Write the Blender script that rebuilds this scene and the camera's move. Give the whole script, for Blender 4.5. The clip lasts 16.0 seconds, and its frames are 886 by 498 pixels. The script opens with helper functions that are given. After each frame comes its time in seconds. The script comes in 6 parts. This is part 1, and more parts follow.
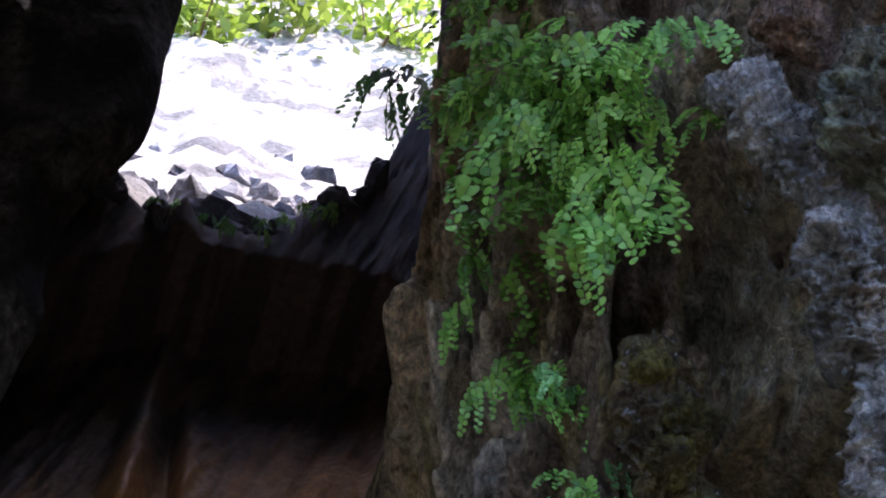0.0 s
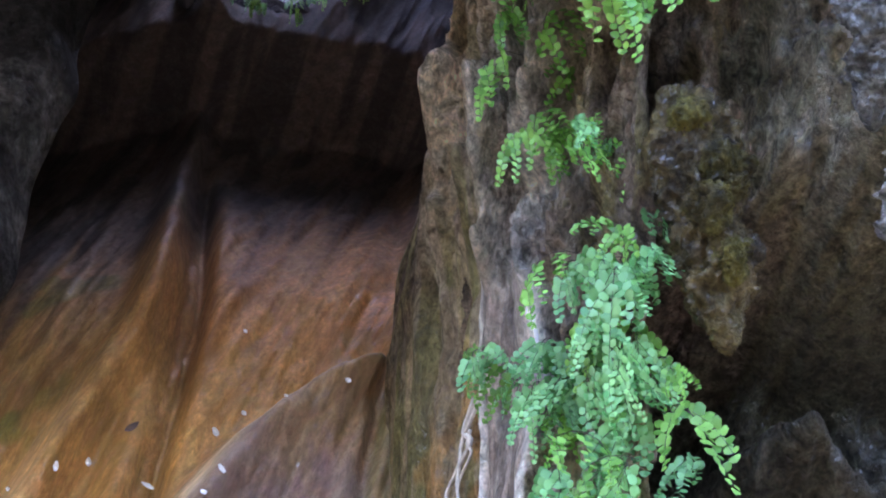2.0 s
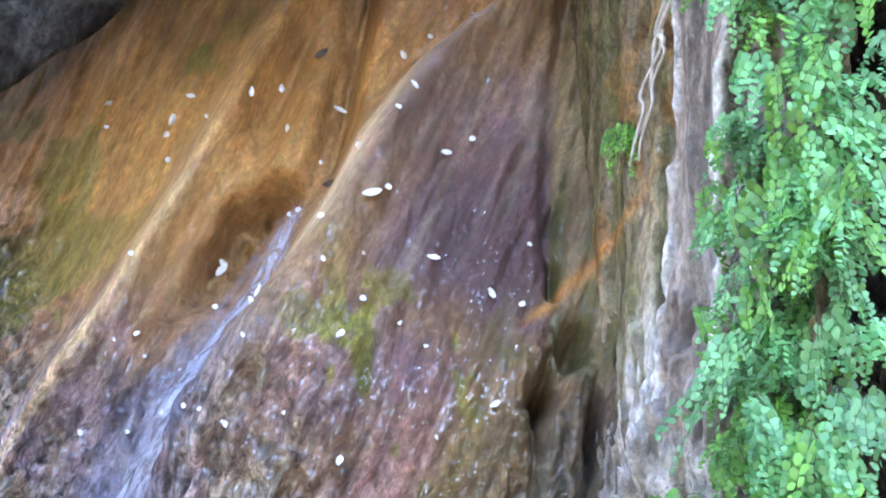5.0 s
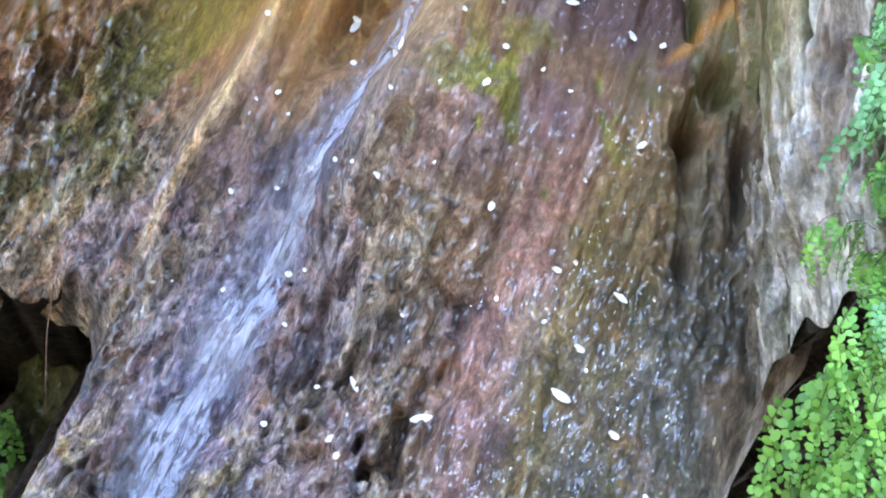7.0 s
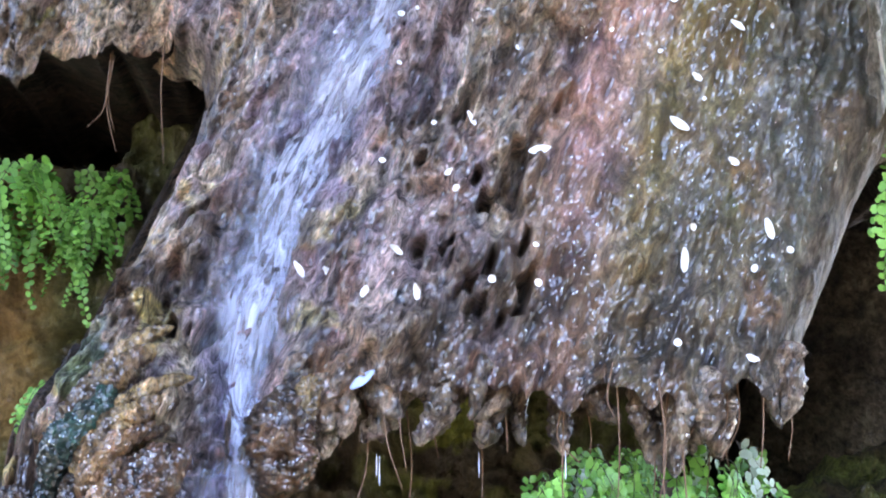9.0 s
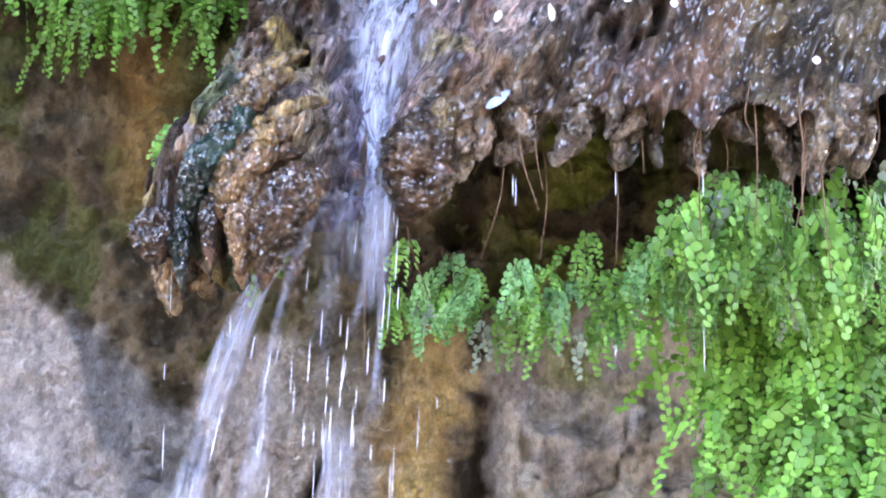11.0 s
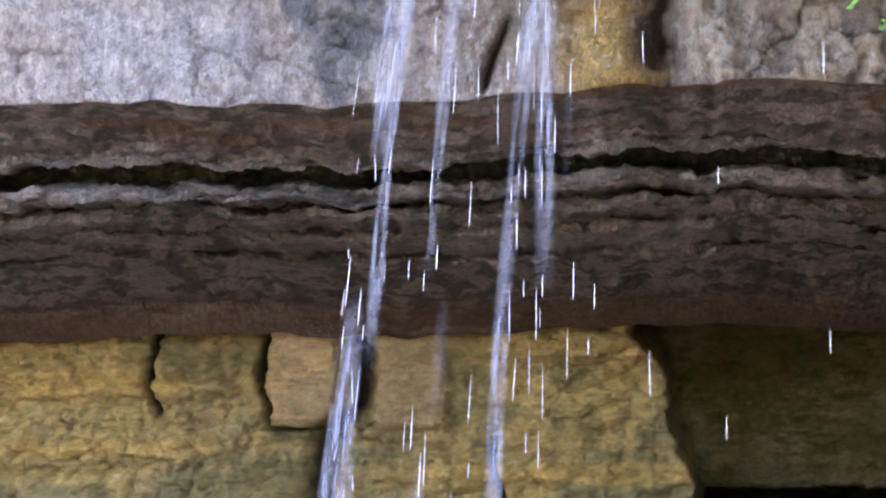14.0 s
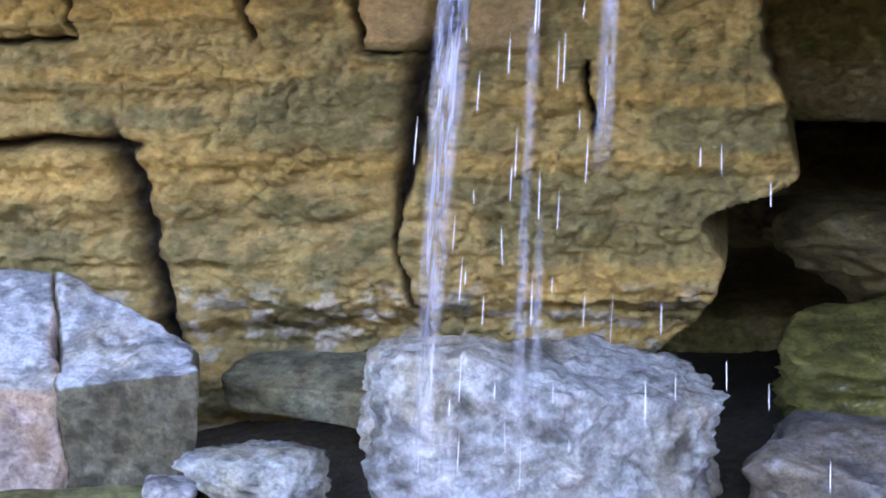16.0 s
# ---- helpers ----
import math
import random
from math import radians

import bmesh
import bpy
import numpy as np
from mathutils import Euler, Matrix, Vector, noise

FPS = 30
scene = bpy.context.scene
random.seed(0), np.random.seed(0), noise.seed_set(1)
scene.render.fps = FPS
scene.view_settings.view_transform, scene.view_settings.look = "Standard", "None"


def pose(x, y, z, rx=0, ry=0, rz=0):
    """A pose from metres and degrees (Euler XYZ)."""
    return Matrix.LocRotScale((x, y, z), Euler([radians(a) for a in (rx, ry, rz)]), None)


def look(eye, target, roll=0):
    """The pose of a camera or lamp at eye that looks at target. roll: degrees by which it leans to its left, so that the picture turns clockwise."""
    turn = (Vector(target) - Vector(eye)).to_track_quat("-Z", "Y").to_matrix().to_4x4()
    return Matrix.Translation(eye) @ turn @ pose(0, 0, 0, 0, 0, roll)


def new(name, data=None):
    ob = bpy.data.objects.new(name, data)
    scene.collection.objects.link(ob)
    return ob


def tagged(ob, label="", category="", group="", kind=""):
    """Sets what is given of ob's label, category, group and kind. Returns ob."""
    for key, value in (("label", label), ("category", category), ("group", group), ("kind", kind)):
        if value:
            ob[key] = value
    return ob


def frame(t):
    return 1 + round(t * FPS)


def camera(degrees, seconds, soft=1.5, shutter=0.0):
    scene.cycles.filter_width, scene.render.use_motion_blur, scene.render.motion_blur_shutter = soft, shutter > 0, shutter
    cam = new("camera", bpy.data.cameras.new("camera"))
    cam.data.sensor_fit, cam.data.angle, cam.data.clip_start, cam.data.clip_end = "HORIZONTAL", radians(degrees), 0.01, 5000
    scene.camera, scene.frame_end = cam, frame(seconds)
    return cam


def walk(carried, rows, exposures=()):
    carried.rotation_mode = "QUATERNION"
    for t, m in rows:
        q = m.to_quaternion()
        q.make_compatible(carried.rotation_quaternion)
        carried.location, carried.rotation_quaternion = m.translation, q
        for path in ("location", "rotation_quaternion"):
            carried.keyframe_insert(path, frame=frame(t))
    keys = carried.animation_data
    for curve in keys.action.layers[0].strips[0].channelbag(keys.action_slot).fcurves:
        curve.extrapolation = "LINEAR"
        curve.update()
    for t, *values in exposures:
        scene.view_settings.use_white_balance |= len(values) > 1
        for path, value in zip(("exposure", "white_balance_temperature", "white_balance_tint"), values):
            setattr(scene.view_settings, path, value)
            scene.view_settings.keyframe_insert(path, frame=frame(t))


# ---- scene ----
cam = camera(25.92, 16.0, soft=1.95)
# seconds, place, yaw to the left, pitch up, roll
PATH = [
    (0.0, 0.375, -0.049, 2.193, -12.89, 43.72, 1.07),
    (0.5, 0.378, -0.034, 2.174, -11.81, 42.37, 2.03),
    (1.0, 0.376, -0.027, 2.158, -11.88, 40.81, 1.87),
    (1.5, 0.375, -0.018, 2.146, -11.90, 39.44, 1.64),
    (2.0, 0.371, -0.007, 2.129, -12.02, 38.05, 1.34),
    (2.5, 0.366, 0.003, 2.110, -11.78, 36.82, 1.27),
    (3.0, 0.367, 0.016, 2.099, -10.78, 35.25, 1.61),
    (3.5, 0.367, 0.026, 2.080, -9.44, 33.68, 2.22),
    (4.0, 0.359, 0.040, 2.050, -8.21, 32.01, 2.71),
    (4.2, 0.359, 0.044, 2.040, -7.72, 31.35, 2.81),
    (6.3, 0.229, 0.005, 1.997, -5.72, 23.61, 1.20),
    (6.5, 0.224, 0.007, 1.992, -5.46, 22.97, 1.08),
    (7.0, 0.214, 0.014, 1.973, -4.68, 21.33, 0.79),
    (7.5, 0.208, 0.022, 1.955, -3.92, 19.81, 0.60),
    (8.0, 0.198, 0.032, 1.929, -3.20, 18.28, 0.45),
    (8.5, 0.190, 0.038, 1.912, -2.52, 16.71, 0.29),
    (8.7, 0.187, 0.041, 1.904, -2.25, 16.07, 0.25),
    (10.8, 0.148, 0.085, 1.746, 1.09, 11.10, 0.44),
    (11.0, 0.144, 0.086, 1.733, 1.39, 10.46, 0.43),
    (11.5, 0.128, 0.084, 1.704, 2.03, 8.91, 0.32),
    (12.0, 0.117, 0.082, 1.681, 2.85, 7.17, 0.09),
    (12.5, 0.106, 0.077, 1.651, 3.61, 5.73, -0.14),
    (13.0, 0.087, 0.068, 1.619, 4.29, 4.13, -0.43),
    (13.5, 0.073, 0.053, 1.595, 4.94, 2.25, -0.85),
    (14.0, 0.056, 0.038, 1.550, 5.58, 0.04, -1.23),
    (14.5, 0.041, 0.015, 1.505, 6.13, -2.18, -1.46),
    (15.0, 0.023, 0.007, 1.456, 6.67, -4.57, -1.62),
    (15.5, 0.012, 0.002, 1.405, 7.28, -6.75, -1.58),
    (16.0, 0.000, 0.000, 1.350, 8.00, -9.00, -1.50),
]
EXPOSURES = [(0.0, 2.05, 6300, 27), (1.0, 2.75, 6200, 28), (2.0, 3.75, 6100, 31), (2.6, 4.12, 6100, 32), (3.2, 4.2, 6000, 31), (4.2, 4.15, 6000, 29), (6.3, 4.0, 6400, 19), (8.7, 4.1, 6800, 23), (10.8, 4.25, 7200, 28), (12.0, 4.15, 7600, 27), (13.0, 4.1, 7500, 27), (14.0, 4.05, 7300, 28), (15.0, 4.0, 7000, 27), (16.0, 3.9, 7000, 28)]
walk(cam, [(t, pose(x, y, z, 90 + pitch, 0, yaw) @ pose(0, 0, 0, 0, 0, roll)) for t, x, y, z, yaw, pitch, roll in PATH], EXPOSURES)

# ---------------------------------------------------------------- light
world = bpy.data.worlds.new("sky")
scene.world = world
world.use_nodes = True
wn = world.node_tree.nodes
sky = wn.new("ShaderNodeTexSky")
sky.sky_type = "NISHITA"
sky.sun_disc = False
sky.sun_elevation, sky.sun_rotation = radians(69), radians(104)
sky.altitude = 400
wn["Background"].inputs["Strength"].default_value = 0.15
world.node_tree.links.new(sky.outputs[0], wn["Background"].inputs["Color"])

sun = new("sun", bpy.data.lights.new("sun", "SUN"))
sun.data.energy, sun.data.angle, sun.data.color = 3.2, radians(0.53), (1.0, 0.95, 0.87)
sun.matrix_world = look((4.0, -1.2, 20.0), (4.0 - 3.5, -1.2 + 0.9, 20.0 - 9.3))


# ---------------------------------------------------------------- noise
def grain(ix, iy, iz, seed):
    h = (ix * 374761393 + iy * 668265263 + iz * 2147483647 + seed * 1274126177) & 0xFFFFFFFF
    h = ((h ^ (h >> 13)) * 1274126177) & 0xFFFFFFFF
    h = ((h ^ (h >> 16)) * 668265263) & 0xFFFFFFFF
    return ((h ^ (h >> 15)) & 0xFFFF) / 32767.5 - 1.0


def wave(x, y, z, seed=0):
    """Smooth value noise from -1 to 1."""
    x, y, z = np.broadcast_arrays(np.asarray(x, float), np.asarray(y, float), np.asarray(z, float))
    fx, fy, fz = np.floor(x), np.floor(y), np.floor(z)
    ix, iy, iz = fx.astype(np.int64), fy.astype(np.int64), fz.astype(np.int64)
    u, v, w = x - fx, y - fy, z - fz
    u, v, w = (a * a * (3 - 2 * a) for a in (u, v, w))
    out = 0
    for a in (0, 1):
        for b in (0, 1):
            for c in (0, 1):
                out = out + grain(ix + a, iy + b, iz + c, seed) * (u if a else 1 - u) * (v if b else 1 - v) * (w if c else 1 - w)
    return out


def fbm(x, y, z, octaves=4, seed=0, gain=0.5):
    out, amp = 0, 1.0
    for o in range(octaves):
        out = out + amp * wave(x * 2**o, y * 2**o, z * 2**o, seed + o * 17)
        amp *= gain
    return out


def ridge(x, y, z, octaves=4, seed=0):
    out, amp = 0, 1.0
    for o in range(octaves):
        out = out + amp * (1 - 2 * np.abs(wave(x * 2**o, y * 2**o, z * 2**o, seed + o * 31)))
        amp *= 0.5
    return out


def cells(x, z, seed=0):
    """Distance to the nearest and second nearest of scattered points, per unit cell."""
    ix, iz = np.floor(x).astype(np.int64), np.floor(z).astype(np.int64)
    d1, d2 = np.full(np.shape(x), 9.0), np.full(np.shape(x), 9.0)
    for a in (-1, 0, 1):
        for b in (-1, 0, 1):
            px = ix + a + 0.5 + 0.45 * grain(ix + a, iz + b, ix * 0, seed)
            pz = iz + b + 0.5 + 0.45 * grain(ix + a, iz + b, ix * 0 + 1, seed)
            d = np.hypot(x - px, z - pz)
            d2 = np.minimum(d2, np.maximum(d1, d))
            d1 = np.minimum(d1, d)
    return d1, d2


def step(a, b, x):
    t = np.clip((x - a) / (b - a), 0, 1)
    return t * t * (3 - 2 * t)


def curve(x, xs, ys):
    """A smooth line through a few given places."""
    x = np.asarray(x, float)
    i = np.clip(np.searchsorted(xs, x) - 1, 0, len(xs) - 2)
    xs, ys = np.asarray(xs, float), np.asarray(ys, float)
    t = np.clip((x - xs[i]) / (xs[i + 1] - xs[i]), 0, 1)
    m = np.gradient(ys, xs)
    h = xs[i + 1] - xs[i]
    return ((2 * t**3 - 3 * t**2 + 1) * ys[i] + (t**3 - 2 * t**2 + t) * h * m[i]
            + (3 * t**2 - 2 * t**3) * ys[i + 1] + (t**3 - t**2) * h * m[i + 1])


def blend(a, b, k):
    k = np.asarray(k)[..., None]
    return np.asarray(a) * (1 - k) + np.asarray(b) * k


# ---------------------------------------------------------------- materials
def material(name, build):
    m = bpy.data.materials.new(name)
    m.use_nodes = True
    n, l = m.node_tree.nodes, m.node_tree.links
    build(n, l, n["Principled BSDF"], n["Material Output"])
    return m


def noise_node(n, l, where, scale, detail=5, rough=0.6, distortion=0.0):
    x = n.new("ShaderNodeTexNoise")
    x.inputs["Scale"].default_value, x.inputs["Detail"].default_value = scale, detail
    x.inputs["Roughness"].default_value, x.inputs["Distortion"].default_value = rough, distortion
    l.new(where, x.inputs["Vector"])
    return x


def ramp(n, l, source, stops):
    r = n.new("ShaderNodeValToRGB")
    e = r.color_ramp.elements
    while len(e) < len(stops):
        e.new(0.5)
    for k, (at, c) in zip(e, stops):
        k.position, k.color = at, (c if len(c) == 4 else (*c, 1)) if hasattr(c, "__len__") else (c, c, c, 1)
    l.new(source, r.inputs["Fac"])
    return r


def mix(n, l, a, b, fac, how="MIX"):
    m = n.new("ShaderNodeMix")
    m.data_type, m.blend_type = "RGBA", how
    for sock, v in ((m.inputs["Factor"], fac), (m.inputs["A"], a), (m.inputs["B"], b)):
        if isinstance(v, bpy.types.NodeSocket):
            l.new(v, sock)
        else:
            sock.default_value = v if isinstance(v, float) else (*v, 1)
    return m.outputs["Result"]


def math_node(n, l, op, a, b, clamp=False):
    m = n.new("ShaderNodeMath")
    m.operation, m.use_clamp = op, clamp
    for sock, v in zip(m.inputs, (a, b)):
        if isinstance(v, bpy.types.NodeSocket):
            l.new(v, sock)
        else:
            sock.default_value = v
    return m.outputs[0]


def rock_material(name, fine=60.0, relief=1.0, dry=0.85, spread=0.6, streak=1.0, distance=0.02, slant=0.0, gloss=1.0, motley=0.25, veined=0.5):
    """Rock whose colour comes from the tint that each surface carries, broken up by grain, pits and stains; where it is wet, scattered films of water shine."""
    def build(n, l, p, out):
        co = n.new("ShaderNodeTexCoord").outputs["Object"]

        def stretched(z):
            m = n.new("ShaderNodeMapping")
            m.inputs["Rotation"].default_value = (0, slant, 0)
            l.new(co, m.inputs["Vector"])
            m2 = n.new("ShaderNodeMapping")
            m2.inputs["Scale"].default_value = (1, 1, z)
            l.new(m.outputs[0], m2.inputs["Vector"])
            return m2.outputs[0]

        place, long = stretched(1 / streak), stretched(0.12)
        read = {}
        for a in ("tint", "wet", "grit"):
            read[a] = n.new("ShaderNodeAttribute")
            read[a].attribute_name = a
        tint, wetness, grit = read["tint"].outputs["Color"], read["wet"].outputs["Fac"], read["grit"].outputs["Fac"]
        veins = noise_node(n, l, long, fine * 0.5, 5, 0.65, 0.5)
        big = noise_node(n, l, place, fine * 0.09, 5, 0.6, 0.3)
        mid = noise_node(n, l, place, fine * 0.42, 6, 0.65, 0.4)
        small = noise_node(n, l, place, fine * 1.4, 5, 0.7, 0.3)
        dots = n.new("ShaderNodeTexVoronoi")
        dots.inputs["Scale"].default_value = fine * 0.6
        l.new(place, dots.inputs["Vector"])
        hue = ramp(n, l, noise_node(n, l, place, fine * 0.16, 4, 0.6, 0.6).outputs["Color"], [(0.36, (0.78, 1.0, 0.85)), (0.46, (1.25, 0.95, 0.72)), (0.54, (0.95, 1.04, 0.7)), (0.64, (1.05, 0.86, 1.2))])
        c = mix(n, l, tint, hue.outputs[0], motley, "MULTIPLY")
        flat = c
        for x, lo, hi in ((big, 0.6, 0.5), (mid, 1.05, 0.9), (small, 0.8, 0.7)):
            r = ramp(n, l, x.outputs[0], [(0.34, max(0.06, 1 - spread * lo)), (0.5, 1.0), (0.66, 1 + spread * hi)])
            c = mix(n, l, c, r.outputs[0], 1.0, "MULTIPLY")
        pit = ramp(n, l, dots.outputs["Distance"], [(0.08, 0.22), (0.34, 1.0)])
        c = mix(n, l, c, pit.outputs[0], min(1.0, 0.7 * spread), "MULTIPLY")
        keep = math_node(n, l, "MULTIPLY_ADD", grit, 0.72, True)
        keep.node.inputs[2].default_value = 0.28
        c = mix(n, l, flat, c, keep)
        stripe = ramp(n, l, veins.outputs[0], [(0.36, 0.62), (0.5, 1.0), (0.64, 1.38)])
        c = mix(n, l, c, stripe.outputs[0], veined, "MULTIPLY")
        l.new(mix(n, l, c, (1.15, 1.15, 1.15), 1.0, "MULTIPLY"), p.inputs["Base Color"])
        h = math_node(n, l, "MULTIPLY_ADD", mid.outputs[0], 1.8)
        l.new(small.outputs[0], h.node.inputs[2])
        h2 = math_node(n, l, "MULTIPLY_ADD", dots.outputs["Distance"], 0.5)
        l.new(h, h2.node.inputs[2])
        bump = n.new("ShaderNodeBump")
        bump.inputs["Distance"].default_value = distance
        l.new(math_node(n, l, "MULTIPLY", keep, relief), bump.inputs["Strength"])
        l.new(h2, bump.inputs["Height"])
        l.new(bump.outputs[0], p.inputs["Normal"])
        # films of water: small shining scales, denser where it is wet
        film = noise_node(n, l, place, fine * 1.15, 3, 0.6, 0.8)
        gate = math_node(n, l, "MULTIPLY_ADD", wetness, 0.13)
        l.new(film.outputs[0], gate.node.inputs[2])
        spots = ramp(n, l, gate, [(0.585, 0.0), (0.64, 1.0)])
        beads = n.new("ShaderNodeTexVoronoi")
        beads.inputs["Scale"].default_value = fine * 2.0
        l.new(place, beads.inputs["Vector"])
        chance = math_node(n, l, "SUBTRACT", math_node(n, l, "MULTIPLY", wetness, 0.78), beads.outputs["Color"])
        round_ = ramp(n, l, beads.outputs["Distance"], [(0.18, 1.0), (0.28, 0.0)])
        bead = math_node(n, l, "MULTIPLY", round_.outputs[0], math_node(n, l, "MULTIPLY", chance, 8.0, True))
        cover = math_node(n, l, "MAXIMUM", bead, math_node(n, l, "MULTIPLY", spots.outputs[0], 0.28))
        shine = math_node(n, l, "MULTIPLY", math_node(n, l, "MULTIPLY", wetness, 4.0, True), math_node(n, l, "MULTIPLY", cover, gloss))
        l.new(shine, p.inputs["Coat Weight"])
        p.inputs["Coat Roughness"].default_value = 0.05
        p.inputs["Coat IOR"].default_value = 3.0
        film_bump = n.new("ShaderNodeBump")
        film_bump.inputs["Strength"].default_value, film_bump.inputs["Distance"].default_value = 1.0, distance * 0.3
        l.new(noise_node(n, l, place, fine * 0.9, 2, 0.5, 0.5).outputs[0], film_bump.inputs["Height"])
        l.new(film_bump.outputs[0], p.inputs["Coat Normal"])
        r = n.new("ShaderNodeMapRange")
        r.inputs["To Min"].default_value, r.inputs["To Max"].default_value = dry, dry * 0.65
        l.new(wetness, r.inputs["Value"])
        l.new(r.outputs[0], p.inputs["Roughness"])
        p.inputs["Specular IOR Level"].default_value = 0.22
    return material(name, build)


FACE = rock_material("pale limestone", 110, 0.95, 0.9, 0.24, 1.3, 0.02, 0.0, 0.8, 0.10, 0.25)
ROCK = rock_material("limestone", 62, 0.5, 0.9, 0.32, 1.0, 0.02, 0.0, 0.5, 0.2, 0.2)
TUFA = rock_material("wet tufa", 110, 1.0, 0.7, 0.88, 2.2, 0.022, -0.3, 1.0, 0.35, 0.4)
STRATA = rock_material("layered marl", 32, 0.55, 0.9, 0.26, 0.6, 0.025, 0.0, 0.2, 0.2, 0.15)
DARK = rock_material("cave rock", 45, 1.0, 0.95, 0.7, 1.0, 0.02, 0.0, 0.2)
MOSSY = rock_material("mossy tufa", 85, 1.0, 0.9, 0.62, 1.4, 0.04, 0.0, 0.5, 0.25, 0.4)


def leaf_material(name, a, b, back=0.35):
    def build(n, l, p, out):
        info = n.new("ShaderNodeObjectInfo")
        geo = n.new("ShaderNodeNewGeometry")
        r = ramp(n, l, geo.outputs["Random Per Island"], [(0.0, a), (0.6, b), (1.0, tuple(min(1, v * 1.25) for v in b))])
        w = ramp(n, l, info.outputs["Random"], [(0.0, 0.6), (1.0, 1.25)])
        c = mix(n, l, r.outputs[0], w.outputs[0], 1.0, "MULTIPLY")
        l.new(c, p.inputs["Base Color"])
        p.inputs["Roughness"].default_value = 0.42
        t = n.new("ShaderNodeBsdfTranslucent")
        l.new(c, t.inputs["Color"])
        s = n.new("ShaderNodeMixShader")
        s.inputs[0].default_value = back
        l.new(p.outputs[0], s.inputs[1])
        l.new(t.outputs[0], s.inputs[2])
        l.new(s.outputs[0], out.inputs["Surface"])
    return material(name, build)


def plain_material(name, colour, rough=0.6, wobble=0.3, scale=60):
    def build(n, l, p, out):
        co = n.new("ShaderNodeTexCoord").outputs["Object"]
        x = noise_node(n, l, co, scale)
        r = ramp(n, l, x.outputs[0], [(0.3, tuple(v * (1 - wobble) for v in colour)), (0.7, tuple(min(1, v * (1 + wobble)) for v in colour))])
        l.new(r.outputs[0], p.inputs["Base Color"])
        p.inputs["Roughness"].default_value = rough
    return material(name, build)


LEAF = leaf_material("fern leaf", (0.09, 0.27, 0.04), (0.22, 0.48, 0.09))
LEAF_COOL = leaf_material("fern leaf cool", (0.09, 0.31, 0.09), (0.24, 0.52, 0.20))
LEAF_PALE = leaf_material("fern leaf pale", (0.30, 0.42, 0.30), (0.5, 0.6, 0.48), 0.5)
# the fern leaf in brighter tones, painting light onto the high ferns
LEAF_LIT = leaf_material("fern leaf painted lit", (0.15, 0.36, 0.06), (0.33, 0.60, 0.12), 0.5)
STEM = plain_material("fern stem", (0.05, 0.03, 0.02), 0.5)


def water_material(name, low, high, scale, thick=1.0):
    """Aerated water: white foam in streaks, clear between them."""
    def build(n, l, p, out):
        co = n.new("ShaderNodeTexCoord").outputs["UV"]
        mp = n.new("ShaderNodeMapping")
        mp.inputs["Scale"].default_value = scale
        l.new(co, mp.inputs["Vector"])
        x = noise_node(n, l, mp.outputs[0], 1.0, 6, 0.7, 0.8)
        edge = n.new("ShaderNodeAttribute")
        edge.attribute_name = "body"
        a = ramp(n, l, x.outputs[0], [(low, 0.0), (high, thick)])
        m = n.new("ShaderNodeMath")
        m.operation = "MULTIPLY"
        l.new(a.outputs[0], m.inputs[0])
        l.new(edge.outputs["Fac"], m.inputs[1])
        p.inputs["Base Color"].default_value = (0.76, 0.81, 0.98, 1)
        p.inputs["Roughness"].default_value = 0.3
        p.inputs["IOR"].default_value = 1.33
        l.new(m.outputs[0], p.inputs["Alpha"])
        bump = n.new("ShaderNodeBump")
        bump.inputs["Strength"].default_value, bump.inputs["Distance"].default_value = 1.0, 0.02
        l.new(x.outputs[0], bump.inputs["Height"])
        l.new(bump.outputs[0], p.inputs["Normal"])
    return material(name, build)


FOAM = water_material("falling water", 0.36, 0.74, (12, 0.9, 1), 0.8)
RUN = water_material("running water", 0.42, 0.76, (12, 2.6, 1), 0.62)
CORE = water_material("white foam", 0.38, 0.66, (8, 1.6, 1), 0.95)
DROP = plain_material("water drop", (0.82, 0.86, 0.95), 0.15, 0.05)
PETAL = plain_material("white petal", (0.80, 0.79, 0.76), 0.6, 0.1)
ROOT = plain_material("pale root", (0.50, 0.45, 0.38), 0.8, 0.35)
TWIG = plain_material("brown twig", (0.16, 0.09, 0.05), 0.8, 0.4)


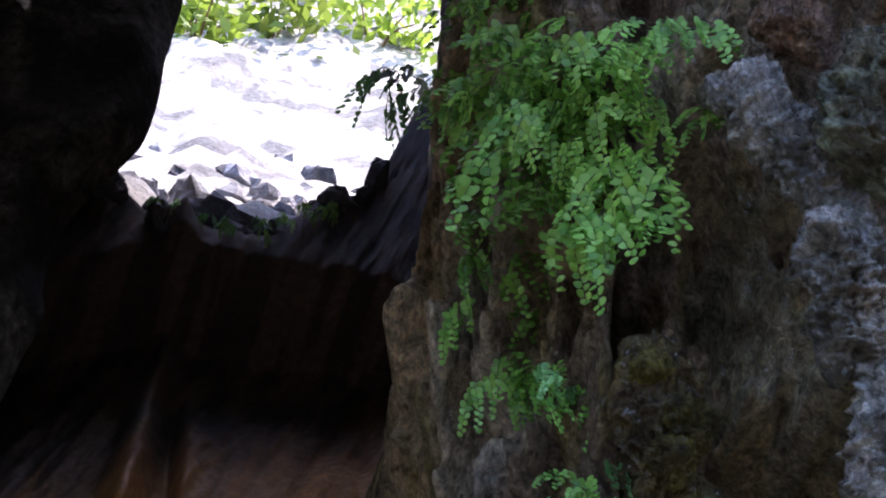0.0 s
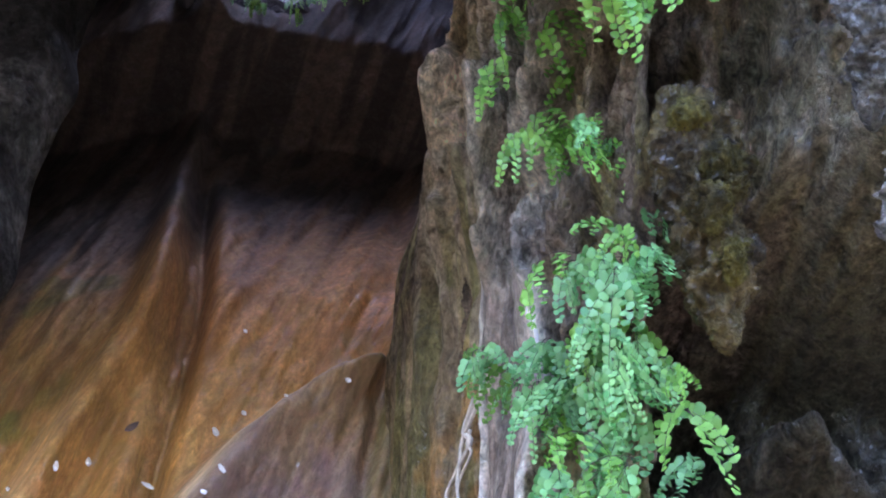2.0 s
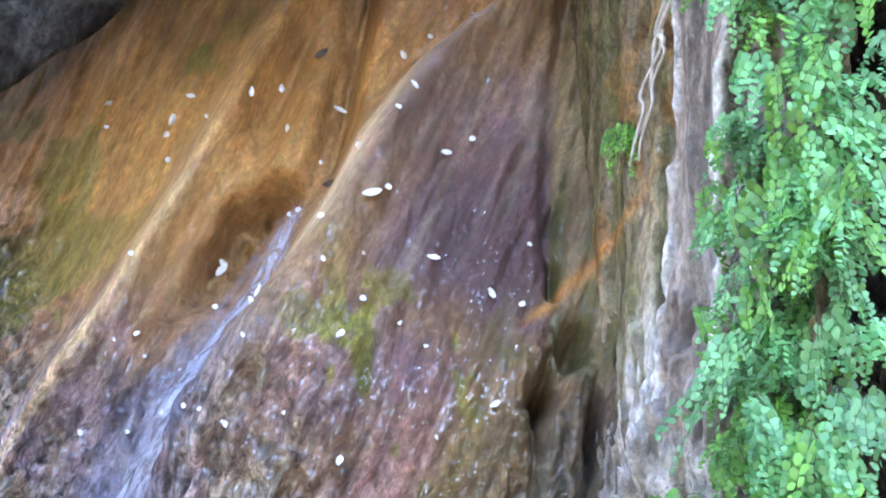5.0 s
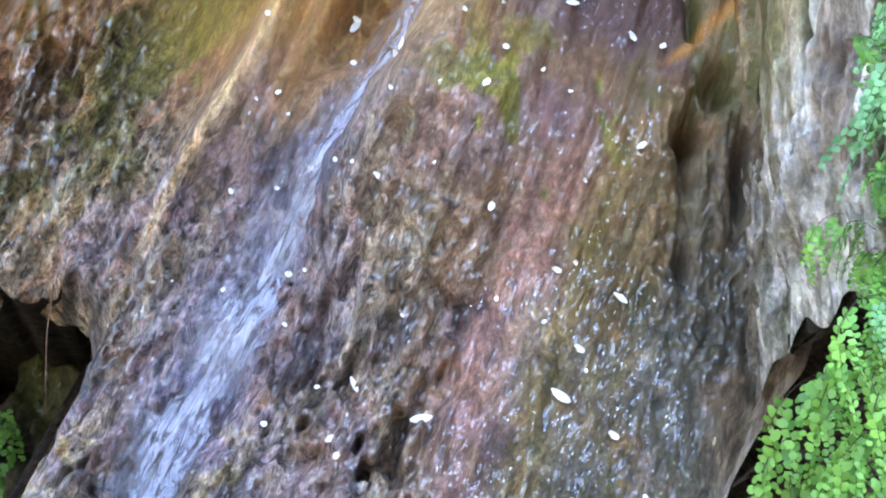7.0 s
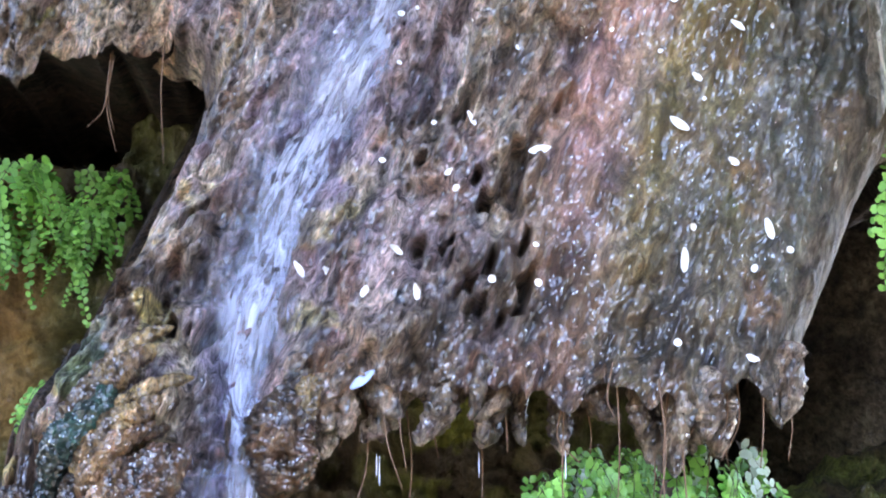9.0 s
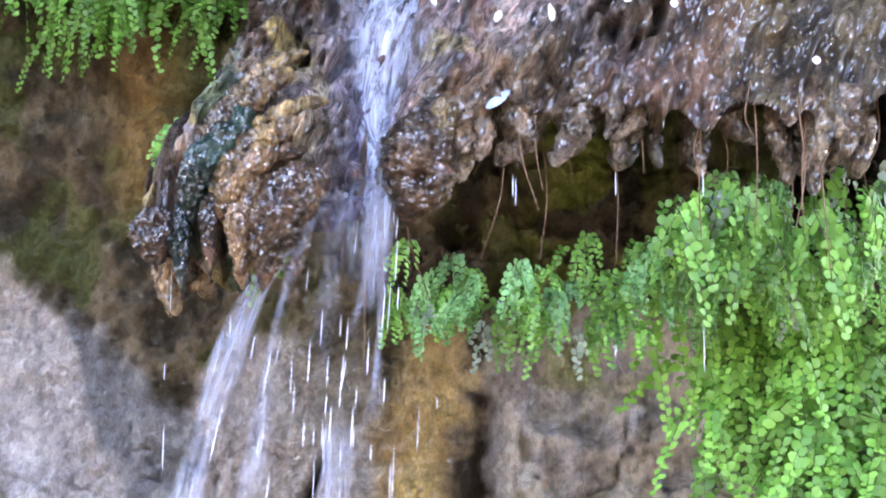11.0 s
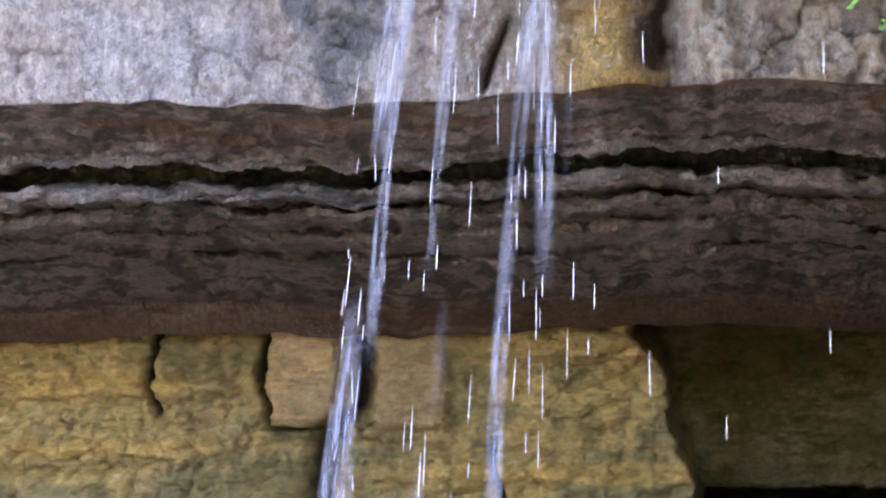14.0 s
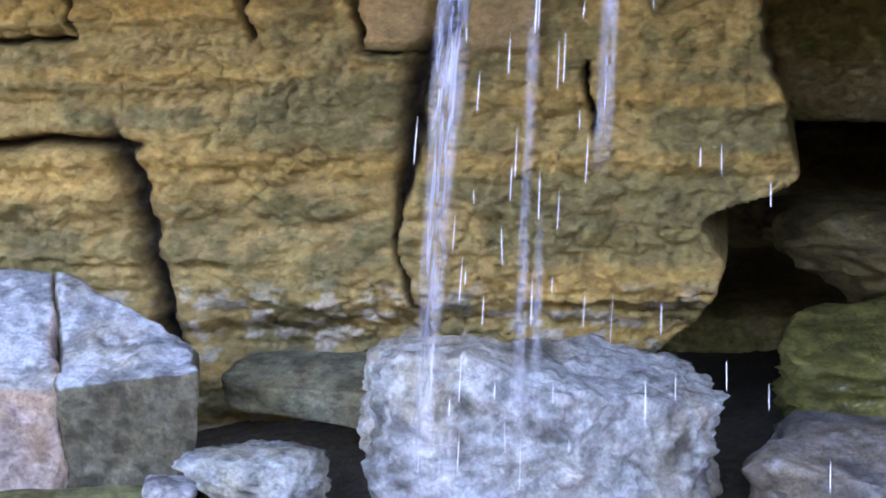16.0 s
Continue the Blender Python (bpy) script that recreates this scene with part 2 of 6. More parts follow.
# ---------------------------------------------------------------- meshes
def solid_sheet(name, p, mat, tint=None, wet=None, back=(0, 0.5, 0), parent=None, flip=False, grit=None):
    """A curved rock surface from a grid of places, with sides and a back, so that it is a body and no skin."""
    nv, nu = p.shape[:2]
    idx = np.arange(nv * nu).reshape(nv, nu)
    q = np.stack([idx[:-1, :-1], idx[:-1, 1:], idx[1:, 1:], idx[1:, :-1]], -1).reshape(-1, 4)
    rim = np.concatenate([idx[0, :-1], idx[:-1, -1], idx[-1, :0:-1], idx[:0:-1, 0]])
    verts = p.reshape(-1, 3)
    rear = verts[rim] + np.asarray(back)
    k = len(verts) + np.arange(len(rim))
    sides = np.stack([rim, k, np.roll(k, -1), np.roll(rim, -1)], -1)
    hub = len(verts) + len(rim)
    verts = np.concatenate([verts, rear, rear.mean(0)[None]])
    fan = np.stack([k, np.full(len(k), hub), np.roll(k, -1)], -1)
    faces = q.tolist() + sides.tolist() + fan.tolist()
    if flip:
        faces = [f[::-1] for f in faces]
    me = bpy.data.meshes.new(name)
    me.from_pydata(verts.tolist(), [], faces)
    me.materials.append(mat)
    n = len(verts)
    col = np.ones((n, 4))
    base = np.zeros((n, 3)) + 0.3
    if tint is not None:
        base[:nv * nu] = np.clip(np.broadcast_to(tint, (nv, nu, 3)), 0, 1).reshape(-1, 3)
        base[nv * nu:-1] = base[rim]
        base[-1] = base[rim].mean(0)
    col[:, :3] = base
    a = me.color_attributes.new("tint", "FLOAT_COLOR", "POINT")
    a.data.foreach_set("color", col.ravel())
    w = np.zeros(n)
    if wet is not None:
        w[:nv * nu] = np.broadcast_to(wet, (nv, nu)).ravel()
    g = np.ones(n)
    if grit is not None:
        g[:nv * nu] = np.broadcast_to(grit, (nv, nu)).ravel()
    me.attributes.new("grit", "FLOAT", "POINT").data.foreach_set("value", np.clip(g, 0, 1))
    b = me.attributes.new("wet", "FLOAT", "POINT")
    b.data.foreach_set("value", np.clip(w, 0, 1))
    me.polygons.foreach_set("use_smooth", [True] * len(me.polygons))
    me.update()
    ob = new(name, me)
    ob.parent = parent
    return ob


def part(name, bm, mat, parent, label=""):
    me = bpy.data.meshes.new(name)
    bm.to_mesh(me)
    bm.free()
    for m in (mat if isinstance(mat, (list, tuple)) else [mat]):
        me.materials.append(m)
    ob = new(name, me)
    ob.parent = parent
    if label:
        tagged(ob, label)
    return ob


def colour(*rgb):
    return np.array(rgb, float)


# ---------------------------------------------------------------- the curtain of tufa and the orange wall above it
def curtain_y(x, z):
    """The main face: nearly upright, leaning back, bending away on the far side of the stream."""
    return 2.56 + 0.22 * (z - 2.4) + 0.85 * np.maximum(0, 0.5 - x) ** 1.5 * (0.3 + 0.7 * np.clip((z - 2.4) / 0.7, 0, 1))


def crest_x(z):
    """The line of the crest along which the smooth mound stands before the orange wall."""
    return curve(z, [2.9, 3.25, 3.5, 3.72, 3.9, 4.02, 4.12, 4.25, 4.6, 5.4], [0.10, 0.24, 0.39, 0.48, 0.58, 0.69, 0.84, 0.89, 0.945, 1.05])


def stream_x(z):
    return curve(z, [2.15, 2.4, 2.6, 2.75, 2.9, 3.05, 3.2, 3.4, 3.6], [-0.03, -0.015, 0.02, 0.065, 0.125, 0.185, 0.25, 0.34, 0.43])


def pink_x(z):
    return curve(z, [2.3, 2.6, 2.9, 3.2], [0.41, 0.44, 0.50, 0.60])


def sheen(x, z):
    """Where the flowing film has smoothed the curtain."""
    return step(0.30, 0.46, x - 0.28 * (z - 2.7)) * (0.35 + 0.65 * step(2.45, 2.75, z + 0.1 * wave(x * 9, 1, 1, 39)))


def groove_x(z):
    """Where the mound ends against the flank of the pillar."""
    return curve(z, [3.1, 3.25, 3.43, 3.73, 3.95, 4.1, 4.4], [0.78, 0.79, 0.80, 0.818, 0.849, 0.87, 0.93])


def orange_strip(x, z, n):
    return np.exp(-((x - 0.79 - 0.92 * (z - 3.33) + 0.005 * n) / 0.016) ** 2) * step(3.29, 3.33, z) * step(3.47, 3.43, z)


def relief(x, z):
    """How far the curtain stands out from curtain_y, and how rough it is there."""
    s = x - crest_x(z)
    fade = step(2.9, 3.25, z)
    mound = 0.16 * step(-0.02, 0.10, s) * fade * step(5.3, 4.4, z)
    mound = mound + 0.05 * np.exp(-((s - 0.10) / 0.07) ** 2) * fade
    # flutes of the orange wall
    flute = 0.085 * np.exp(-((x - curve(z, [3.0, 3.2, 3.55, 3.8, 4.0, 5.0], [-0.10, 0.0, 0.17, 0.28, 0.36, 0.5])) / 0.04) ** 2) * step(3.0, 3.35, z)
    g = x - curve(z, [3.5, 3.7, 3.94, 4.06, 4.3, 4.55, 5.2], [0.43, 0.473, 0.499, 0.514, 0.538, 0.541, 0.545])
    gap2 = -0.085 * np.exp(-(g / (0.018 + 0.026 * step(0.0, -0.03, g))) ** 2) * step(3.5, 3.7, z) * step(5.0, 4.7, z)
    gap1 = -0.03 * np.exp(-((x - curve(z, [3.7, 4.0, 4.24, 4.48, 5.2], [0.345, 0.39, 0.403, 0.42, 0.46])) / 0.032) ** 2) * step(3.6, 3.9, z) * step(5.0, 4.7, z)
    bed = -0.05 * np.exp(-((x - stream_x(z)) / 0.06) ** 2) * step(3.65, 3.4, z)
    # a ragged hollow under an overhang at the head of the stream, running out downhill
    across = x - 0.345 - 0.45 * (z - 3.60) + 0.008 * wave(z * 24, 3, x * 9, 64)
    cave = -0.17 * np.exp(-(np.abs(across) / 0.052) ** 2.5) * step(3.70, 3.635, z + 0.012 * wave(x * 30, 2, z * 9, 65)) * step(3.34, 3.60, z) * (0.9 + 0.2 * fbm(x * 26, 2, z * 20, 3, 67))
    side = -0.05 * step(-0.4, 0.4, wave(z * 13, 2, 2, 36)) * np.exp(-((x - curve(z, [2.34, 2.53, 2.7, 2.9, 3.1, 3.25, 3.9], [0.61, 0.615, 0.71, 0.775, 0.782, 0.795, 0.83]) - 0.006 * wave(z * 22, 1, 1, 37)) / 0.008) ** 2) * step(3.9, 3.3, z)
    side = side - 0.022 * np.exp(-((x - groove_x(z)) / 0.014) ** 2) * step(3.3, 3.5, z) * step(4.2, 4.0, z)
    side = side - 0.09 * np.exp(-((x - 0.842 - 0.3 * (z - 3.27)) / 0.026) ** 2 - ((z - 3.265) / 0.045) ** 2) - 0.10 * np.exp(-((x - 0.79) / 0.022) ** 2 - ((z - 3.18) / 0.020) ** 2) - 0.10 * np.exp(-((x - 0.868) / 0.010) ** 2 - ((z - 3.13) / 0.06) ** 2)
    rough = step(3.55, 2.95, z + 0.35 * (x - 0.3))
    rough = np.clip(rough + step(0.05, -0.15, x) * step(4.0, 3.5, z), 0, 1)
    warp = 0.05 * wave(x * 6, 9.0, z * 6, 2)
    knobs = fbm(x * 9 + warp, 1.0, z * 6, 4, 3) * 0.024 + ridge(x * 20 - z * 6, 2.0, z * 11, 3, 9) * 0.013
    a, b = x - 0.33 * z, z + 0.33 * x
    lumps = np.maximum(0, fbm(a * 34, 5.0, b * 15, 3, 21)) * 0.038 + fbm(a * 80, 6.0, b * 40, 2, 22) * 0.007 + ridge(a * 45, 6.5, b * 20, 2, 25) * 0.006
    where = step(-0.1, 0.5, fbm(x * 6, 7.0, z * 5, 2, 33) + 0.7 * np.exp(-((x - 0.27) / 0.12) ** 2))
    pits = -0.075 * step(0.12, 0.45, fbm(a * 24, 7.5, b * 11, 3, 34)) * where * step(3.05, 2.7, z - 0.3 * (x - 0.3)) * step(-0.02, -0.07, x - pink_x(z))
    calm = fbm(x * 10 - z * 3, 4.0, z * 2.2, 3, 14) * 0.016 + fbm(x * 40 - z * 12, 3.0, z * 11, 3, 15) * 0.0045
    amp = 1 - 0.72 * sheen(x, z)
    p, q = z * 0.8 - x * 0.6, x * 0.8 + z * 0.6
    flakes = (ridge(p * 34, 8.0, q * 11, 3, 26) * 0.012 + np.maximum(0, fbm(p * 60, 8.5, q * 22, 2, 27)) * 0.014) * step(0.12, -0.05, x - 0.3 * (z - 3.0))
    flow = fbm(a * 75, 3.0, b * 6, 2, 16) * 0.003
    beyond = step(0.0, 0.02, x - groove_x(np.maximum(z, 3.1)) + 0.05) * step(3.36, 3.28, z) * step(2.75, 2.9, z)
    side = side + beyond * (0.009 * ridge(x * 34, 4, z * 20, 3, 28) + 0.007 * fbm(x * 70, 4, z * 50, 3, 29))
    return mound + flute + gap1 + gap2 + bed + cave + side + ((knobs + lumps) * amp + pits + flakes) * rough + flow + calm * (1 - 0.6 * rough), rough


def lip_z(x):
    """The ragged lower hem of the curtain."""
    base = curve(x, [-0.42, -0.34, -0.27, -0.19, -0.13, -0.06, 0.0, 0.04, 0.10, 0.2, 0.35, 0.5, 0.7, 0.95],
                 [2.27, 2.21, 2.19, 2.14, 2.20, 2.23, 2.25, 2.36, 2.395, 2.40, 2.38, 2.385, 2.39, 2.40])
    teeth = np.maximum(0, wave(x * 17, 0.5, 0.5, 3)) ** 1.2 * 0.11 + np.maximum(0, wave(x * 39, 1.5, 0.5, 4)) * 0.06 + np.maximum(0, wave(x * 75, 1.5, 0.5, 5)) * 0.025
    return base - teeth * step(0.0, 0.1, x) - 0.02 * wave(x * 30, 4, 4, 8)


def curtain_tint(x, z, rough, out):
    s = x - crest_x(z)
    n1, n2 = fbm(x * 5, 1, z * 2.5, 4, 41), fbm((x - 0.33 * z) * 24, 2, (z + 0.33 * x) * 6, 4, 42)
    orange = blend(colour(0.44, 0.24, 0.075), colour(0.28, 0.145, 0.045), step(-0.1, 0.6, n1))
    orange = blend(orange, colour(0.34, 0.16, 0.085), step(0.45, 0.65, x + 0.1 * n1) * step(4.0, 4.3, z) * 0.4)
    purple = blend(colour(0.175, 0.093, 0.048), colour(0.125, 0.073, 0.07), step(-0.3, 0.5, n1))
    purple = blend(purple, colour(0.27, 0.165, 0.08), 0.7 * np.exp(-((s - 0.12) / 0.06) ** 2))
    tan = blend(colour(0.24, 0.145, 0.075), colour(0.20, 0.125, 0.10), step(-0.3, 0.5, n1))
    purple = blend(purple, tan, step(3.45, 3.75, z - 0.3 * (x - 0.5)))
    c = blend(orange, purple, np.clip(step(4.0, 3.3, z + 0.35 * (0.5 - x)) * 0.9 + step(0.0, 0.1, s) * 0.9, 0, 1))
    c = blend(c, colour(0.62, 0.47, 0.30), 0.85 * np.exp(-((s - 0.05) / 0.028) ** 2) * step(3.2, 3.5, z))
    streaks = fbm(x * 26 - z * 8.6, 2, z * 2.5, 3, 46)
    c = blend(c, colour(0.40, 0.32, 0.25), 0.25 * step(0.2, 0.6, streaks) * step(0.04, 0.1, s) * step(3.0, 3.3, z))
    brown = blend(colour(0.38, 0.30, 0.23), colour(0.085, 0.068, 0.058), step(-0.3, 0.5, n2))
    brown = blend(brown, colour(0.32, 0.25, 0.30), 0.7 * step(0.1, 0.5, fbm(x * 8, 6, z * 5, 3, 47)))
    c = blend(c, brown, rough * 0.8)
    d = x - curve(z, [2.3, 2.6, 2.9, 3.2], [0.41, 0.44, 0.50, 0.60]) + 0.02 * n1
    lower = step(3.35, 3.0, z)
    c = blend(c, blend(colour(0.32, 0.14, 0.105), colour(0.19, 0.09, 0.07), step(-0.2, 0.5, n2)), 0.6 * np.exp(-(d / 0.06) ** 2) * lower * step(2.35, 2.6, z))
    c = blend(c, blend(colour(0.25, 0.18, 0.055), colour(0.17, 0.13, 0.045), step(-0.2, 0.4, n2)), 0.9 * np.exp(-((d - 0.10) / 0.045) ** 2) * lower)
    olive = blend(colour(0.11, 0.10, 0.04), colour(0.17, 0.135, 0.07), step(-0.3, 0.3, n2))
    c = blend(c, olive, step(0.10, 0.17, d) * lower * 0.9)
    c = blend(c, colour(0.15, 0.14, 0.12), step(0.22, 0.27, d) * lower * 0.7)
    c = blend(c, colour(0.13, 0.135, 0.11), 0.6 * step(0.0, 0.4, n2 + 0.2) * step(2.66, 2.54, z + 0.1 * n1) * step(0.03, 0.08, d) * step(0.22, 0.16, d))
    moss = step(0.3, 0.55, fbm(x * 19, 3, z * 11, 3, 43)) * np.exp(-((x - 0.55) / 0.16) ** 2 - ((z - 3.20) / 0.15) ** 2)
    c = blend(c, colour(0.19, 0.19, 0.025), np.clip(moss * 1.4, 0, 1) * 0.8)
    moss = step(0.15, 0.5, fbm(x * 9, 3, z * 8, 3, 44)) * step(0.05, -0.1, x - 0.1 + 0.4 * (3.5 - z)) * step(3.2, 3.4, z)
    c = blend(c, colour(0.13, 0.15, 0.025), 0.6 * moss)
    yellow = step(0.25, 0.5, fbm(x * 14, 5, z * 12, 3, 45)) * step(2.95, 2.6, z) * step(0.3, 0.05, x)
    c = blend(c, colour(0.45, 0.35, 0.12), 0.8 * yellow)
    c = blend(c, colour(0.11, 0.10, 0.17), 0.85 * np.exp(-((x - stream_x(z) + 0.02) / 0.085) ** 2) * step(3.4, 3.1, z))
    green = step(0.3, 0.5, fbm(x * 12, 8, z * 9, 3, 48)) * step(2.65, 2.45, z) * step(-0.1, -0.2, x)
    c = blend(c, colour(0.03, 0.07, 0.045), 0.85 * green)
    c = blend(c, blend(colour(0.15, 0.11, 0.085), colour(0.07, 0.052, 0.042), step(-0.3, 0.4, n2)), 0.7 * step(2.68, 2.45, z + 0.08 * n1) * step(0.05, 0.15, x))
    # Shade on the upper wall, painted in near-black above a slanting edge.
    upper_shade = blend(colour(0.075, 0.058, 0.052), colour(0.035, 0.03, 0.03), step(-0.3, 0.4, n2))
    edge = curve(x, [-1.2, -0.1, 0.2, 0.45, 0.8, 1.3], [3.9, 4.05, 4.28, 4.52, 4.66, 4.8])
    c = blend(c, upper_shade, step(-0.32, 0.26, z - edge + 0.05 * n1 + 0.10 * fbm(x * 30 - z * 6, 2, z * 1.6, 3, 51)))
    streak = fbm(x * 40 - z * 4, 2, z * 1.6, 3, 38)
    flank = blend(colour(0.25, 0.185, 0.10), colour(0.12, 0.11, 0.04), step(-0.3, 0.3, streak))
    c = blend(c, flank, 0.9 * step(0.0, 0.014, x - groove_x(z)) * step(3.16, 3.24, z) * step(4.3, 4.1, z))
    c = blend(c, colour(0.46, 0.22, 0.06), orange_strip(x, z, n2))
    red = step(0.35, 0.55, fbm(x * 16, 9, z * 10, 3, 49)) * rough
    c = blend(c, colour(0.30, 0.14, 0.06), 0.3 * red)
    c = blend(c, colour(0.50, 0.35, 0.19), 0.8 * np.exp(-((x - curve(z, [3.0, 3.2, 3.55, 3.8], [-0.10, 0.0, 0.17, 0.28])) / 0.022) ** 2) * step(2.95, 3.15, z) * step(3.9, 3.6, z))
    c = c * (1 - 0.24 * sheen(x, z) * step(3.75, 3.5, z) + 0.34 * rough * step(0.35, 0.15, x))[..., None]
    # Hollows are painted darker, adding shade where the rock sinks in.
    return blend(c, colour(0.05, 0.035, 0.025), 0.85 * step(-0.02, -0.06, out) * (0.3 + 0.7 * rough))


def make_curtain():
    nu, nf = 420, 760
    u = np.linspace(0, 1, nu)[None, :]
    s = np.linspace(0, 1, nf)[:, None] ** 0.7
    left = lambda z: curve(z, [2.1, 2.3, 2.45, 2.6, 2.8, 3.08, 3.16, 3.3, 4.1, 5.5], [-0.38, -0.355, -0.285, -0.235, -0.175, -0.175, -0.28, -0.35, -0.6, -1.2])
    right = lambda z: curve(z, [2.2, 2.43, 2.59, 2.77, 2.92, 3.2, 5.5], [0.735, 0.78, 0.835, 0.91, 1.0, 1.10, 1.25])
    xt = left(5.5) + (right(5.5) - left(5.5)) * u
    zt = curve(xt, [-1.2, 0.1, 0.28, 0.40, 0.51, 0.70, 0.81, 0.92, 1.11, 1.25], [6.3, 5.9, 5.60, 5.39, 5.31, 5.36, 5.48, 5.56, 6.1, 6.3]) + 0.02 * wave(xt * 18, 0, 0, 12)
    z0 = 2.33
    for _ in range(3):
        z = zt + (z0 - zt) * s
        x = left(z) + (right(z) - left(z)) * u
        z0 = lip_z(x[-1:, :])
    z = zt + (z0 - zt) * s
    x = left(z) + (right(z) - left(z)) * u
    x = x + 0.012 * wave(z * 14, u * 3, 0.3, 6) * (1 - u) ** 3 + 0.03 * wave(z * 9, 2, 0.6, 66) * u**12 * step(3.2, 2.9, z)
    out, rough = relief(x, z)
    y = curtain_y(x, z) - out
    # above, the wall hollows out under the jutting sill of the opening
    y = y + 0.30 * step(4.25, 5.15, z + 0.05 * wave(x * 4, 1, 1, 53)) * step(5.24, 5.13, z + 0.03 * wave(x * 9, 2, 1, 52))
    low = step(3.3, 3.05, z)
    y = y + 0.16 * np.maximum(0, 1 - u / 0.06) ** 2 * low + (0.10 + 0.03 * wave(z * 11, 3, 3, 65)) * np.maximum(0, (u - 0.92) / 0.08) ** 2 * low
    snout = step(2.75, 2.5, z) * step(0.03, -0.06, x)
    y = y - snout * (0.035 * ridge(x * 9 + 1.2 * wave(x * 8, 1, z * 7, 62), 1, z * 7, 3, 63) + 0.02 * ridge(x * 25, 2, z * 18, 2, 64))
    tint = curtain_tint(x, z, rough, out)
    # The turned-back right edge is painted darker to dim the light on it.
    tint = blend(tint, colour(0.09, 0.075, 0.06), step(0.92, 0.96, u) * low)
    wet = np.clip(0.35 + 0.5 * rough + 0.2 * fbm(x * 4, 8, z * 4, 2, 50), 0, 1) * step(5.0, 4.0, z) * (1 - 0.9 * step(0.90, 0.95, u) * low)
    # round the hem and back under it, with the shade painted into the tint
    k = np.linspace(0, 1, 60)[1:, None]
    hem = np.maximum(z[-1:], 2.30)
    zu = z[-1:] + (hem - z[-1:]) * step(0.0, 0.08, k) + 0.42 * k**0.8 + fbm(x[-1:] * 9, k * 12, 2.0, 3, 61) * 0.05 * k
    yu = y[-1:] + 0.02 * np.sin(np.minimum(k * 12, 1) * math.pi / 2) + 1.35 * k**1.4
    xu = np.broadcast_to(x[-1:], zu.shape)
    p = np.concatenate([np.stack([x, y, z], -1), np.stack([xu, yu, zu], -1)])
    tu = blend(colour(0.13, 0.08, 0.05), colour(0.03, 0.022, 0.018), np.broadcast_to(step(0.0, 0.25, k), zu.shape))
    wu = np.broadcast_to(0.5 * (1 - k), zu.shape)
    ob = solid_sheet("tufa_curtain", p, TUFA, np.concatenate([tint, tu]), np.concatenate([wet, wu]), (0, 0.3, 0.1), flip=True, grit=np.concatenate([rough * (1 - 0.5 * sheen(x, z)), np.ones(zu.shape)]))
    return tagged(ob, "wet brown tufa curtain running up into an orange flowstone wall", "rock wall", kind="structure")


make_curtain()


def make_shelf():
    """The left shoulder of the curtain: a shelf with a hollow under it."""
    x = np.linspace(-1.3, 0.02, 190)[None, :]
    s = np.linspace(0, 1, 190)[:, None]
    zb = curve(x, [-1.3, -0.46, -0.32, -0.16, 0.1], [3.27, 3.20, 3.15, 3.12, 3.10]) - 0.03 * np.maximum(0, wave(x * 15, 2, 2, 5)) - 0.02 * np.maximum(0, wave(x * 40, 2, 2, 6))
    z = 4.35 + (zb - 4.35) * s
    out, rough = relief(x, z)
    xx = np.broadcast_to(x, z.shape)
    y = curtain_y(xx, z) - out + 0.012 + 0.12 * step(-0.15, 0.02, xx)
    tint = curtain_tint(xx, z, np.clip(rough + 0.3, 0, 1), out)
    wet = 0.7 * np.ones(z.shape) * step(4.2, 3.6, z)
    k = np.linspace(0, 1, 30)[1:, None]
    zu = z[-1:] + 0.08 * k
    yu = y[-1:] + 0.8 * k**1.3
    p = np.concatenate([np.stack([xx, y, z], -1), np.stack([np.broadcast_to(x, zu.shape), yu, zu], -1)])
    # the underside is near-black: shade of the hollow put into its colour
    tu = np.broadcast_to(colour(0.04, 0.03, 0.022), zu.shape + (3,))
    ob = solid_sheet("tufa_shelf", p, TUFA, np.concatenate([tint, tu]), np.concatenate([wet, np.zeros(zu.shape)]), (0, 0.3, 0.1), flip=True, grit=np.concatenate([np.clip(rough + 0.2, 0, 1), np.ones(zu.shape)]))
    return tagged(ob, "wet brown tufa shoulder with a dark hollow under it", "rock wall", kind="structure")


make_shelf()


# ---------------------------------------------------------------- pale face, ledge, layered wall below
def face_y(x, z):
    deep = 1.3 * step(0.72, 0.95, x) * step(2.38, 2.56, z) + 0.8 * step(-0.34, -0.44, x) * step(-1.5, -1.2, x) * step(3.08, 3.16, z)
    return 4.0 - 0.14 * step(2.3, 3.0, z) + deep + fbm(x * 2.2, 1, z * 2.2, 3, 70) * 0.05


def edge_z(x):
    return 1.868 + 0.012 * np.sin(x * 5 + 1) + 0.006 * wave(x * 14, 0, 0, 71)


def face_edge(x):
    """Down to where the upper part of the face is dark with moss."""
    return curve(x, [-1.3, -0.94, -0.79, -0.72, -0.57, -0.46, -0.41, -0.3, -0.08, 0.1, 0.17, 0.29, 0.6], [2.5, 2.44, 2.37, 2.32, 2.18, 2.12, 2.2, 2.24, 2.2, 2.27, 2.25, 2.32, 2.3])


